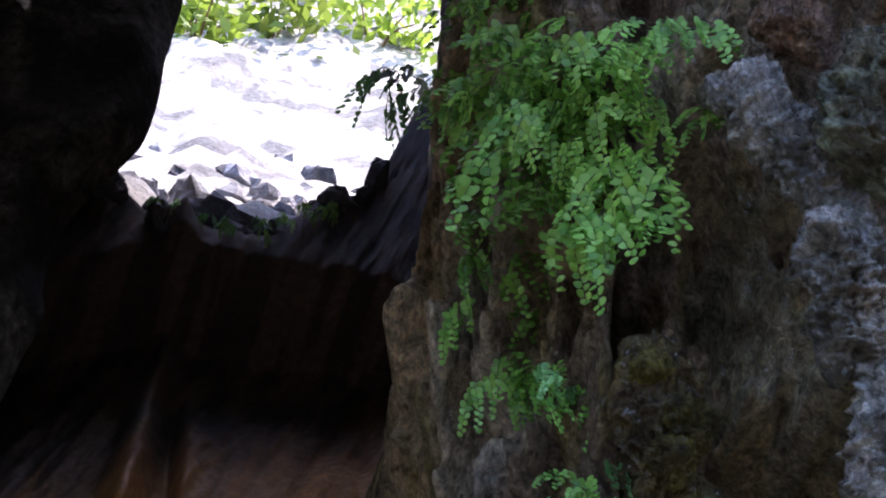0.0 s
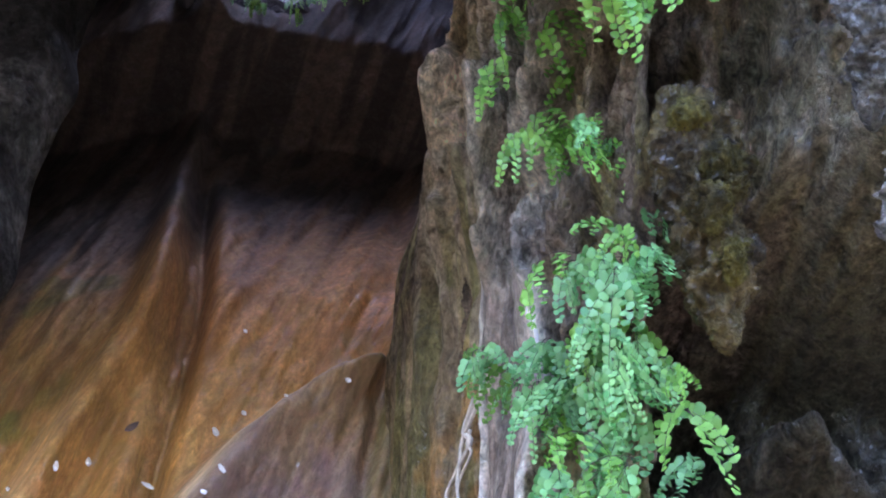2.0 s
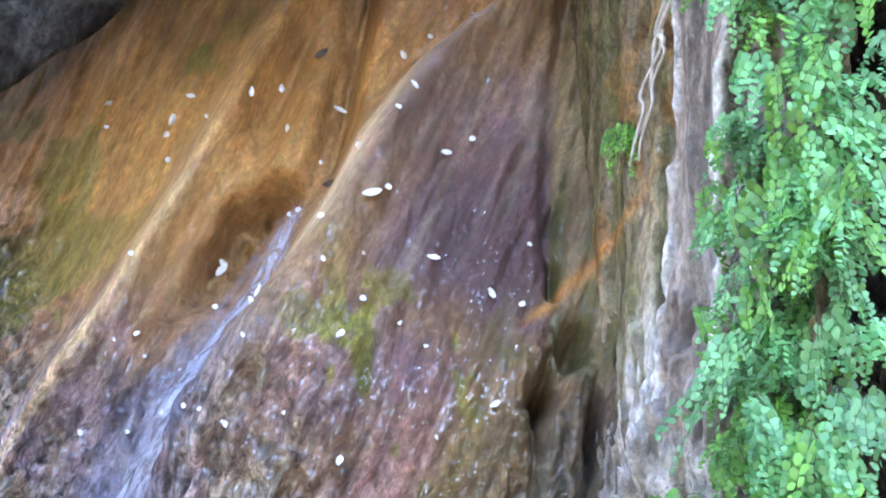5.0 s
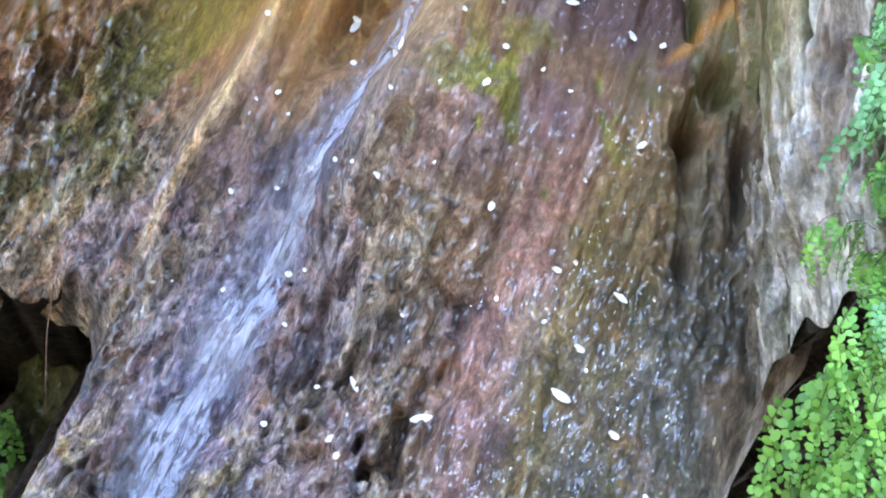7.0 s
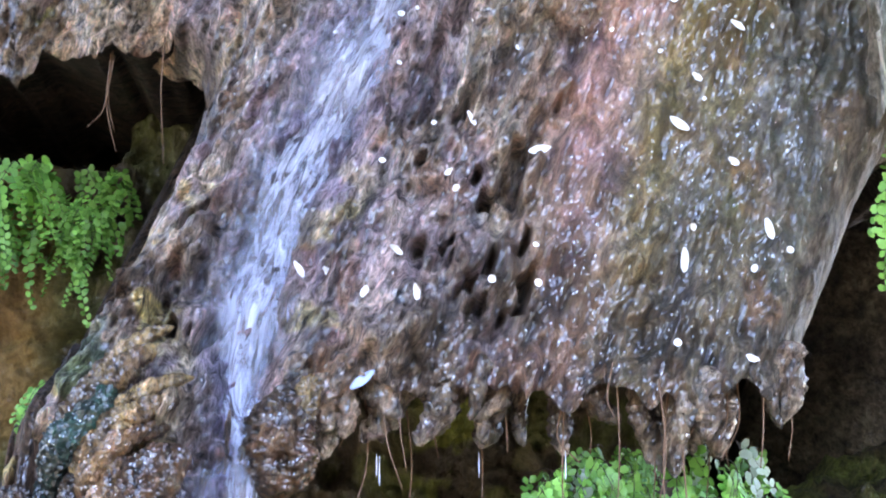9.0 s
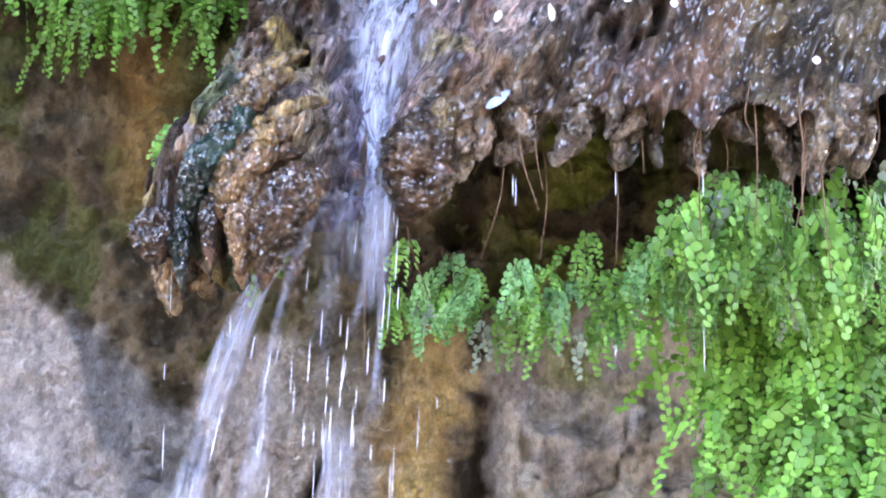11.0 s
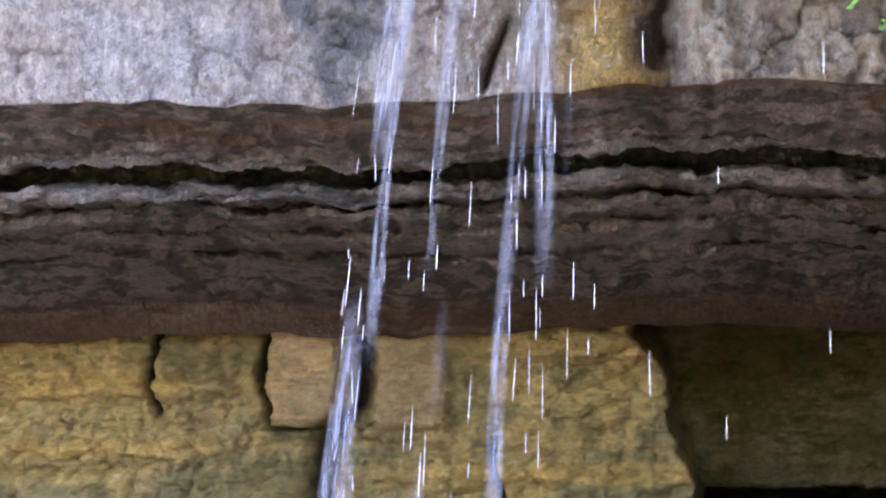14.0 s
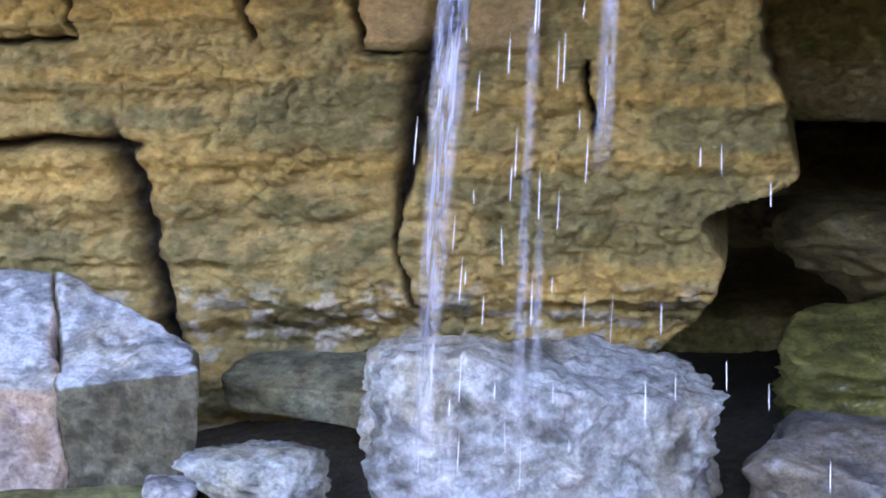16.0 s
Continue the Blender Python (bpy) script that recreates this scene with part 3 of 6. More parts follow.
# beds of the undercut, from the edge of the face inwards: how far in, how far down, pale riser or not
BEDS = ((0.0, 0.0, 0), (0.10, 0.075, 0), (0.17, 0.105, 1), (0.165, 0.130, 1), (0.27, 0.118, 2), (0.28, 0.165, 2), (0.215, 0.172, 1), (0.22, 0.205, 1), (0.33, 0.212, 2), (0.30, 0.222, 1),
        (0.305, 0.245, 1), (0.42, 0.262, 0), (0.41, 0.285, 1), (0.56, 0.320, 0), (0.55, 0.338, 0), (0.78, 0.40, 0), (0.92, 0.46, 0), (1.0, 0.55, 2))


def make_face():
    x = np.linspace(-2.6, 1.9, 620)[None, :]
    s = np.linspace(0, 1, 300)[:, None] ** 0.8
    zb = edge_z(x)
    z = 3.5 + (zb - 3.5) * s
    xx = np.broadcast_to(x, z.shape)
    n1, n2 = fbm(xx * 3, 2, z * 3, 4, 72), fbm(xx * 14, 2, z * 14, 4, 73)
    d1, d2 = cells(xx * 7 + 0.4 * n1, z * 6 + 0.4 * n1, 74)
    crack = step(0.07, 0.0, d2 - d1) * step(0.0, 0.3, fbm(xx * 3, 9, z * 3, 2, 75))
    lower = step(2.45, 2.2, z)
    y = face_y(xx, z) - n2 * 0.012 - 0.006 * fbm(xx * 70, 4, z * 55, 2, 48) - 0.012 * np.maximum(0, fbm(xx * 24, 5, z * 20, 3, 79)) - fbm(xx * 45, 3, z * 45, 3, 76) * 0.004 + crack * 0.012 * lower
    mossy = step(-0.03, 0.06, z - face_edge(xx) - 0.03 * n2)
    y = y - 0.03 * ridge(xx * 5, 3, z * 4, 3, 77) * step(2.2, 2.5, z)
    y = y - mossy * (0.022 * ridge(xx * 13, 4, z * 11, 3, 55) + 0.016 * fbm(xx * 40, 5, z * 34, 3, 56) + 0.02)
    # fractures low on the face, and a slanting cleft behind the water
    frac = step(0.10, 0.0, np.abs(fbm(xx * 7 + z * 5, 6, z * 9, 3, 57))) * np.exp(-((xx + 0.50) / 0.10) ** 2 - ((z - 1.95) / 0.09) ** 2)
    frac = frac + 0.8 * step(0.09, 0.0, np.abs(fbm(xx * 8, 7, z * 6, 3, 58))) * step(0.17, 0.22, xx) * step(2.15, 2.05, z)
    cleft = np.exp(-((xx + 0.191 - 0.41 * (z - 2.02) - 0.006 * n2) / 0.011) ** 2) * step(2.05, 2.0, z) * step(1.85, 1.90, z)
    cleft = np.clip(cleft + 0.22 * np.exp(-((xx + 0.785 + 0.03 * wave(z * 14, 1, 1, 59) + 0.012 * wave(z * 50, 1, 1, 49)) / 0.007) ** 2) * step(2.40, 2.34, z) * step(1.98, 2.08, z), 0, 1)
    y = y + 0.020 * frac + 0.05 * cleft - 0.05 * np.exp(-((xx - 0.016) / 0.055) ** 4 - ((z - 1.92) / 0.07) ** 4)
    # a shallow niche and a bowl-shaped rib behind the fall
    y = y - 0.05 * np.exp(-((xx - 0.06) / 0.12) ** 2) * step(2.25, 2.15, z) + 0.05 * np.exp(-((xx - 0.135) / 0.022) ** 2) * step(2.3, 2.0, z) - 0.035 * np.exp(-((xx - 0.20 + 0.01 * n2) / 0.026) ** 2) * step(2.3, 2.2, z)
    block = step(0.225, 0.25, xx + 0.02 * n2) * step(2.14, 2.10, z - 0.05 * wave(xx * 14, 1, 1, 61))
    y = y - block * (0.07 + 0.022 * ridge(xx * 11, 5, z * 13, 3, 62))
    pale = blend(colour(0.56, 0.52, 0.52), colour(0.49, 0.43, 0.40), step(-0.3, 0.5, n1))
    pale = blend(pale, colour(0.56, 0.43, 0.34), 0.3 * step(0.1, 0.6, fbm(xx * 4, 7, z * 5, 3, 78)))
    pale = blend(pale, colour(0.74, 0.70, 0.68), step(0.25, 0.6, n2) * 0.35)
    flecks = step(0.25, 0.55, fbm(xx * 75, 4, z * 60, 2, 69))
    pale = blend(pale, colour(0.86, 0.83, 0.80), 0.3 * flecks)
    pale = blend(pale, colour(0.30, 0.26, 0.25), 0.5 * step(0.3, 0.6, fbm(xx * 70, 5, z * 48, 2, 68)))
    grey = blend(colour(0.20, 0.21, 0.23), colour(0.34, 0.34, 0.35), step(-0.2, 0.5, n2))
    xl = curve(z, [1.86, 1.95, 2.08, 2.36], [-0.56, -0.60, -0.66, -0.735]) + 0.012 * n2
    xr = curve(z, [1.86, 2.04, 2.13, 2.3], [-0.52, -0.42, -0.46, -0.55]) + 0.03 * n2
    c = blend(pale, grey, 0.9 * step(-0.01, 0.015, xx - xl) * step(0.02, -0.03, xx - xr))
    dark = blend(colour(0.08, 0.064, 0.042), colour(0.21, 0.16, 0.10), step(-0.2, 0.5, n2))
    dark = blend(dark, colour(0.10, 0.12, 0.03), 0.7 * step(0.0, 0.4, fbm(xx * 8, 3, z * 7, 3, 54) + 0.5 * (z - 2.5)))
    # shade of the hollows either side of the curtain, painted into the tint
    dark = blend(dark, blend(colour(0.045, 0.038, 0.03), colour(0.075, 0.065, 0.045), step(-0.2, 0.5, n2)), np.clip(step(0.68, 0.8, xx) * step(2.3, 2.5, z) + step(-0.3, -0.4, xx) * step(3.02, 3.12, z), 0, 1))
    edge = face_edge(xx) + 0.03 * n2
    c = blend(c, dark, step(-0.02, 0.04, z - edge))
    ochre = blend(colour(0.64, 0.44, 0.16), colour(0.48, 0.31, 0.12), step(-0.2, 0.5, n2))
    c = blend(c, ochre, 0.92 * np.exp(-((xx - 0.012 + 0.03 * n2) / 0.098) ** 6) * step(2.32, 2.2, z + 0.03 * n2))
    c = blend(c, colour(0.86, 0.79, 0.72), 0.95 * step(0.15, 0.18, xx) * step(2.36, 2.22, z) * step(-0.7, 0.1, n2 + 0.3 * n1))
    c = blend(c, colour(0.06, 0.045, 0.03), np.clip(1.5 * np.exp(-((xx - 0.115 + 0.02 * n2 + 0.012 * fbm(xx * 40, 3, z * 30, 2, 63)) / 0.026) ** 2), 0, 1) * step(-0.9, 0.0, n2 + 0.2))
    c = blend(c, colour(0.05, 0.045, 0.03), np.exp(-((xx + 0.06) / 0.035) ** 2) * step(2.05, 2.2, z) * 0.9)
    c = blend(c, colour(0.22, 0.20, 0.14), 0.6 * np.exp(-((xx + 0.16) / 0.09) ** 2) * step(1.9, 2.1, z))
    c = blend(c, colour(0.34, 0.20, 0.07), 0.8 * np.exp(-((xx + 0.56) / 0.07) ** 2) * step(2.45, 2.6, z))
    c = blend(c, colour(0.24, 0.28, 0.04), 0.8 * step(0.0, 0.5, n2 + 0.3) * np.exp(-((xx - 0.33) / 0.11) ** 2) * step(2.12, 2.2, z))
    c = blend(c, colour(0.05, 0.04, 0.03), np.clip(crack * 0.3 * lower + 0.7 * frac + cleft, 0, 1))
    c = blend(c, colour(0.66, 0.46, 0.18), 0.6 * np.exp(-((xx - 0.016) / 0.055) ** 4 - ((z - 1.92) / 0.07) ** 4))
    wet = 0.15 + 0.5 * np.exp(-((xx + 0.1) / 0.25) ** 2)
    # under the edge the beds step back and down to the layered wall
    k = np.linspace(0, 1, 330)[1:, None]
    at = np.linspace(0, 1, len(BEDS))
    ins, downs, kinds = (np.array([b[i] for b in BEDS], float) for i in range(3))
    # spend the rows evenly along the profile
    run = np.concatenate([[0], np.cumsum(np.hypot(np.diff(ins) * 0.6, np.diff(downs) * 1.5))])
    pos = np.interp(k[:, 0] * run[-1], run, at)
    inward = np.interp(pos, at, ins)[:, None]
    down = np.interp(pos, at, downs)[:, None]
    riser = np.interp(pos, at, (kinds == 1) * 1.0)[:, None]
    slot = np.interp(pos, at, (kinds == 2) * 1.0)[:, None]
    yb = np.broadcast_to(y[-1:], (len(k), x.shape[1]))
    ends = step(0.0, 0.12, inward) * step(1.0, 0.85, inward)
    ragged = 0.030 * fbm(x * 4, pos[:, None] * 6, 1, 3, 80) + 0.016 * np.sign(wave(x * 9, pos[:, None] * 11, 2, 81)) * np.abs(wave(x * 9, pos[:, None] * 11, 2, 81)) ** 0.35 + 0.008 * fbm(x * 26, pos[:, None] * 40, 2, 3, 83)
    inward = inward - 0.06 * slot * step(0.1, 0.6, wave(x * 1.9, down * 3, 1, 50)) + 0.02 * riser * wave(x * 5, down * 9, 1, 60)
    yu = yb + 0.012 + (5.46 - yb) * np.clip(inward + ragged * ends, 0, 1.02)
    sag = 0.014 * wave(x * 0.9, down * 5, 1, 86) + 0.006 * wave(x * 2.3, down * 12, 4, 87) + 0.003 * np.sign(wave(x * 13, down * 60, 4, 77))
    zu = zb - down + (sag + fbm(x * 9, pos[:, None] * 30, 2, 3, 82) * 0.006 + ridge(x * 34, pos[:, None] * 40, 5, 3, 67) * 0.006) * ends
    xu = np.broadcast_to(x, zu.shape)
    m1, m2 = fbm(xu * 3.2, down * 22, 1, 4, 84), fbm(xu * 26, down * 80, 1, 4, 85)
    cu = blend(colour(0.27, 0.22, 0.195), colour(0.11, 0.098, 0.09), step(-0.3, 0.4, m2))
    cu = blend(cu, colour(0.19, 0.10, 0.06), 0.6 * step(0.1, 0.5, m1) * step(0.12, 0.08, down))
    cu = blend(cu, blend(colour(0.50, 0.45, 0.41), colour(0.20, 0.18, 0.17), step(-0.2, 0.4, m2)), riser * step(-0.15, 0.4, m1 + 0.7 * m2 - 0.3 * step(0.0, 0.6, xu)))
    cu = blend(cu, colour(0.26, 0.24, 0.22), 0.5 * step(0.1, 0.5, m1 + 0.4 * m2) * step(0.15, 0.25, down) * step(0.36, 0.30, down))
    cu = blend(cu, blend(colour(0.045, 0.05, 0.018), colour(0.03, 0.025, 0.018), step(-0.2, 0.3, m2)), slot)
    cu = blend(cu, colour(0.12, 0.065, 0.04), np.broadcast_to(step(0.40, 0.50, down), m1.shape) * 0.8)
    p = np.concatenate([np.stack([xx, y, z], -1), np.stack([xu, yu, zu], -1)])
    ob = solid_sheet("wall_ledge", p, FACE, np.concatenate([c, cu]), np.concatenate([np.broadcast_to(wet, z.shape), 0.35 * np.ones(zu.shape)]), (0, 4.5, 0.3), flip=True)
    return tagged(ob, "pale limestone face over a dark undercut of thin beds", "rock wall", kind="structure")


make_face()


def make_layered_wall():
    """The ochre wall under the ledge, in beds with cracks and blocks."""
    x = np.linspace(-3.2, 1.5, 620)[None, :]
    z = np.linspace(1.42, -0.25, 260)[:, None]
    xx, zz = np.broadcast_arrays(x, z)
    end = curve(zz, [0.1, 0.28, 0.41, 0.58, 0.61, 0.8, 1.05, 1.24, 1.3], [-0.2, -0.02, 0.05, 0.05, 0.15, 0.21, 0.15, 0.10, 0.04])
    beyond = step(0.0, 0.05, xx - end - 0.012 * wave(zz * 30, 1, 1, 90))
    n1, n2 = fbm(xx * 4, 2, zz * 6, 4, 91), fbm(xx * 18, 2, zz * 30, 4, 92)
    grid_x, grid_z = xx, zz
    xx, zz = xx + 0.010 * wave(xx * 22, 3, zz * 26, 95) + 0.005 * wave(xx * 60, 3, zz * 60, 96), zz + 0.005 * wave(xx * 20, 4, zz * 24, 97) + 0.003 * wave(xx * 60, 4, zz * 60, 98)
    bed = wave(xx * 0.6, 1, zz * 11, 93)
    crisp = wave(xx * 1.2, 1.5, zz * 24, 88)
    y = 5.5 - 0.034 * bed - 0.016 * np.sign(crisp) * np.abs(crisp) ** 0.45 - 0.010 * wave(xx * 3, 2.5, zz * 50, 89) - 0.014 * n1 - 0.007 * n2 - 0.006 * ridge(xx * 13, 1, zz * 9, 3, 94) - 0.012 * np.maximum(0, wave(xx * 30, 2, zz * 26, 99))
    crack = np.exp(-((xx - curve(zz, [0.25, 0.32, 0.49, 0.77, 1.0, 1.05, 1.11, 1.3], [-0.84, -0.87, -0.91, -0.86, -0.82, -0.79, -0.745, -0.725])) / curve(zz, [0.2, 0.6, 0.7, 1.3], [0.008, 0.012, 0.026, 0.026])) ** 2)
    slots = 0
    for sx, lo, hi in ((-1.86, 1.12, 1.36), (-1.33, 1.10, 1.33), (-1.0, 1.08, 1.32), (-0.34, 0.82, 1.0)):
        slots = slots + np.exp(-((xx - sx - 0.012 * np.sin(zz * 25)) / 0.008) ** 2) * step(lo - 0.03, lo, zz) * step(hi + 0.02, hi, zz)
    notch = np.exp(-((xx - curve(zz, [0.3, 0.5, 0.66, 0.85], [-1.63, -1.67, -1.69, -1.76])) / 0.035) ** 2) * step(0.92, 0.75, zz)
    seam = np.exp(-((zz - 0.79 - 0.01 * np.sin(xx * 9)) / 0.014) ** 2) * step(-1.6, -1.75, xx) + np.exp(-((zz - 1.1) / 0.008) ** 2) * step(-1.83, -1.9, xx)
    slip = np.exp(-((zz - 1.045 - 0.05 * (-0.9 - xx)) / 0.006) ** 2) * step(-1.02, -0.97, xx) * step(-0.8, -0.85, xx)
    open_ = np.clip(crack + slots + notch + seam + 0.7 * slip, 0, 1)
    j1, j2 = cells(xx * 10 + 0.5 * n1, zz * 15 + 0.3 * n1, 100)
    joint = step(0.10, 0.01, j2 - j1) * step(-0.1, 0.4, fbm(xx * 3, 5, zz * 4, 2, 114))
    y = y + 0.020 * joint - 0.014 * step(0.5, 0.1, j1)
    f1, f2 = cells(xx * 24 + 0.6 * n1, zz * 30 + 0.4 * n1, 126)
    chip = step(0.16, 0.0, f2 - f1)
    y = y + 0.009 * chip - 0.007 * step(0.5, 0.1, f1) * step(-0.2, 0.5, fbm(xx * 5, 8, zz * 6, 2, 127))
    # the squarish block in the top row stands smooth
    block = step(-1.0, -0.97, xx) * step(-0.76, -0.8, xx) * step(1.05, 1.08, zz) + 0.9 * step(-0.70, -0.66, xx) * step(-0.45, -0.5, xx) * step(1.02, 1.06, zz)
    y = y * (1 - np.clip(block, 0, 1)) + 5.455 * np.clip(block, 0, 1)
    y = y + 0.14 * open_ + (1.2 + 2.2 * step(0.72, 0.62, zz) * step(0.0, 0.12, zz)) * beyond + 0.10 * step(0.33, 0.22, zz) * step(-1.6, -1.4, xx)
    ochre = blend(colour(0.335, 0.24, 0.095), colour(0.26, 0.195, 0.09), step(-0.3, 0.5, n1))
    ochre = blend(ochre, colour(0.14, 0.13, 0.055), step(0.0, 0.5, n1 + 0.5 * n2 + 0.5 * step(-0.9, 0.1, xx) + 0.25 * step(0.8, 0.4, zz)) * 0.6)
    ochre = blend(ochre, colour(0.41, 0.26, 0.08), 0.75 * np.exp(-((bed - 0.6) / 0.3) ** 2))
    ochre = blend(ochre, colour(0.33, 0.22, 0.12), np.clip(block, 0, 1) * 0.7)
    ochre = blend(ochre, colour(0.42, 0.36, 0.28), step(0.2, 0.5, n2) * step(0.40, 0.30, zz))
    ochre = blend(ochre, colour(0.13, 0.10, 0.05), 0.28 * joint * (1 - np.clip(block, 0, 1)))
    ochre = blend(ochre, colour(0.12, 0.095, 0.05), 0.22 * chip)
    c = blend(ochre, colour(0.03, 0.022, 0.016), np.clip(open_ * 1.1, 0, 1))
    far = blend(colour(0.22, 0.19, 0.07), colour(0.32, 0.25, 0.13), step(-0.2, 0.5, n1))
    # a near-black band paints shade into the deep recess
    far = blend(far, colour(0.02, 0.017, 0.014), np.exp(-((zz - 0.6) / 0.12) ** 2))
    c = blend(c, far, beyond)
    ob = solid_sheet("wall_layered", np.stack([grid_x, y, grid_z], -1), STRATA, c, 0.2 * np.ones(xx.shape), (0, 1.5, 0), flip=True)
    return tagged(ob, "ochre wall of thin cracked limestone beds", "rock wall", kind="structure")


make_layered_wall()


# ---------------------------------------------------------------- the fern pillar on the right
def pillar_place(u, z):
    """The pillar in plan: its flank runs from the crest towards the viewer, then turns along the front."""
    w = np.clip(u, 0, 1)
    knots = [0, 0.12, 0.24, 0.36, 0.46, 0.58, 0.70, 0.85, 1.0]
    px = curve(w, knots, [0.93, 0.94, 0.95, 0.97, 1.01, 1.10, 1.21, 1.55, 2.2])
    py = curve(w, knots, [2.78, 2.50, 2.25, 2.00, 1.84, 1.74, 1.58, 1.38, 1.25])
    lean = curve(z, [2.7, 3.2, 3.65, 4.0, 4.5, 5.2, 7.0], [-0.30, -0.12, 0.0, 0.13, 0.30, 0.55, 1.2])
    k = step(0.0, 0.4, w)
    y = py - lean * (0.25 + 0.75 * k)
    x = px + (curve(z, [2.7, 3.3, 3.9, 4.1, 4.25, 4.45, 4.6, 5.1, 7.0], [-0.05, -0.06, -0.065, -0.068, -0.055, -0.022, 0.0, 0.03, 0.0])) * (1 - k) - 0.05 * (z - 3.65) * k * step(3.65, 4.6, z)
    return x, y


def make_pillar():
    u = np.linspace(0, 1, 430)[None, :]
    s = np.linspace(0, 1, 520)[:, None]
    zb = 2.84 + 0.03 * wave(u * 24, 0, 0, 101) - 0.08 * step(0.2, 0.05, u)
    z = 7.0 + (zb - 7.0) * s ** 0.7
    uu = np.broadcast_to(u, z.shape)
    x, y = pillar_place(uu, z)
    a = uu * 2.2
    n1, n2 = fbm(a * 3.0, 1, z * 2.2, 4, 102), fbm(a * 11, 2, z * 8, 4, 103)
    big = np.maximum(-0.4, ridge(a * 3.4, 3, z * 2.0, 3, 104)) * 0.09
    lump = fbm(a * 9, 4, z * 7, 3, 105) * 0.045 + n2 * 0.03 + ridge(a * 22, 4, z * 16, 2, 108) * 0.012 + fbm(a * 50, 4, z * 40, 3, 106) * 0.008
    k = step(0.03, 0.2, uu)
    right = step(0.5, 0.62, uu)
    out = (big * (0.35 + 1.4 * right) + lump * (1 + 0.6 * right)) * k + 0.012 * n2 * (1 - k)
    ribs = 0.035 * np.sin(a * 46 + 2.0 * wave(a * 3, 1, z * 1.5, 107)) * step(0.05, 0.1, uu) * step(0.42, 0.34, uu) * step(2.9, 3.3, z)
    out = out + ribs
    ledge = step(0.07, 0.12, uu) * step(0.40, 0.32, uu) * step(3.62, 3.8, z)
    bumps = np.maximum(-0.3, ridge(a * 9, 6, z * 3.6, 3, 113))
    out = out + 0.045 * bumps * ledge
    out = out * (0.15 + 0.85 * step(0.0, 0.16, z - zb))
    smooth = step(0.26, 0.22, uu) * step(2.95, 3.2, z) * step(4.1, 3.85, z)
    out = out * (1 - 0.62 * smooth) + (0.010 * wave(a * 26, 5, z * 1.6, 111) + 0.005 * fbm(a * 60, 5, z * 9, 3, 115)) * smooth
    # a smooth grey slab with chalky edges stands on the flank
    wob = 0.006 * wave(z * 11, 1, 1, 116) + 0.003 * wave(z * 34, 1, 1, 117)
    slab = step(0.228, 0.240, uu + wob) * step(0.352, 0.340, uu + wob) * step(3.84, 3.79, z + 1.4 * np.maximum(0, uu - 0.24)) * step(2.85, 3.1, z)
    out = out * (1 - 0.7 * slab) + 0.035 * slab
    rim = np.clip(np.exp(-((uu + wob - 0.242) / 0.007) ** 2) + np.exp(-((uu + 1.5 * wob - 0.338) / 0.009) ** 2), 0, 1) * step(3.86, 3.80, z + 1.4 * np.maximum(0, uu - 0.24)) * step(2.9, 3.1, z)
    rim = rim * step(-0.5, 0.1, fbm(a * 8, 7, z * 9, 3, 118) + 0.1)
    out = out + 0.012 * rim * (1 + 0.8 * wave(a * 50, 6, z * 30, 119))
    # a slanting chalk plate low on the flank, and crusts round it
    q = z - 2.955 - 0.95 * (uu - 0.16) - 0.006 * wave(uu * 60, 3, z * 20, 121)
    plate = step(0.014, 0.006, q) * step(-0.075, -0.01, q) * step(0.13, 0.165, uu) * step(0.32, 0.28, uu)
    foot = step(3.4, 3.1, z) * step(0.05, 0.1, uu) * step(0.5, 0.42, uu) * step(0.0, 0.10, z - zb)
    out = out + 0.028 * plate + 0.014 * foot * ridge(a * 30, 7, z * 14, 3, 122) + 0.008 * foot * fbm(a * 70, 7, z * 45, 2, 123)
    # outward is towards the far-left front
    y = y - out * 0.8 + (0.26 * step(0.485, 0.55, uu) * step(3.4, 3.55, z) + 0.22 * np.exp(-((uu - 0.56) / 0.03) ** 2) + 0.50 * step(0.53, 0.62, uu) * step(3.75, 3.6, z)) * step(4.9, 4.5, z)
    x = x - out * 0.6 * (1 - right) - out * 0.2 * right
    brown = blend(colour(0.40, 0.32, 0.24), colour(0.19, 0.145, 0.11), step(-0.3, 0.5, n1))
    olive = colour(0.27, 0.23, 0.08)
    c = blend(brown, olive, step(0.0, 0.5, n2 + 0.2) * 0.6)
    pale = colour(0.50, 0.47, 0.42)
    c = blend(c, blend(colour(0.38, 0.28, 0.15), colour(0.58, 0.47, 0.33), step(0.2, 0.8, bumps)), 0.85 * ledge * step(-0.3, 0.4, bumps))
    low = step(3.65, 3.2, z)
    grey = blend(colour(0.33, 0.31, 0.24), colour(0.70, 0.68, 0.62), step(-0.4, 0.35, n2 + 0.5 * fbm(a * 24, 3, z * 4, 3, 112)))
    chalk = low * step(0.06, 0.12, uu) * step(0.50, 0.40, uu)
    mott = fbm(a * 34, 3, z * 15, 4, 120)
    grey = blend(grey, colour(0.80, 0.78, 0.75), 0.8 * step(0.05, 0.4, mott))
    grey = blend(grey, colour(0.15, 0.14, 0.10), 0.75 * step(0.05, 0.45, -mott))
    c = blend(c, grey, 0.95 * chalk)
    c = blend(c, colour(0.80, 0.77, 0.76), 0.85 * plate * step(-0.6, 0.1, mott + 0.25))
    c = blend(c, pale, 0.9 * np.exp(-((uu - 0.235 - 0.012 * np.sin(z * 9)) / 0.012) ** 2) * step(2.9, 3.0, z) * step(4.3, 3.9, z))
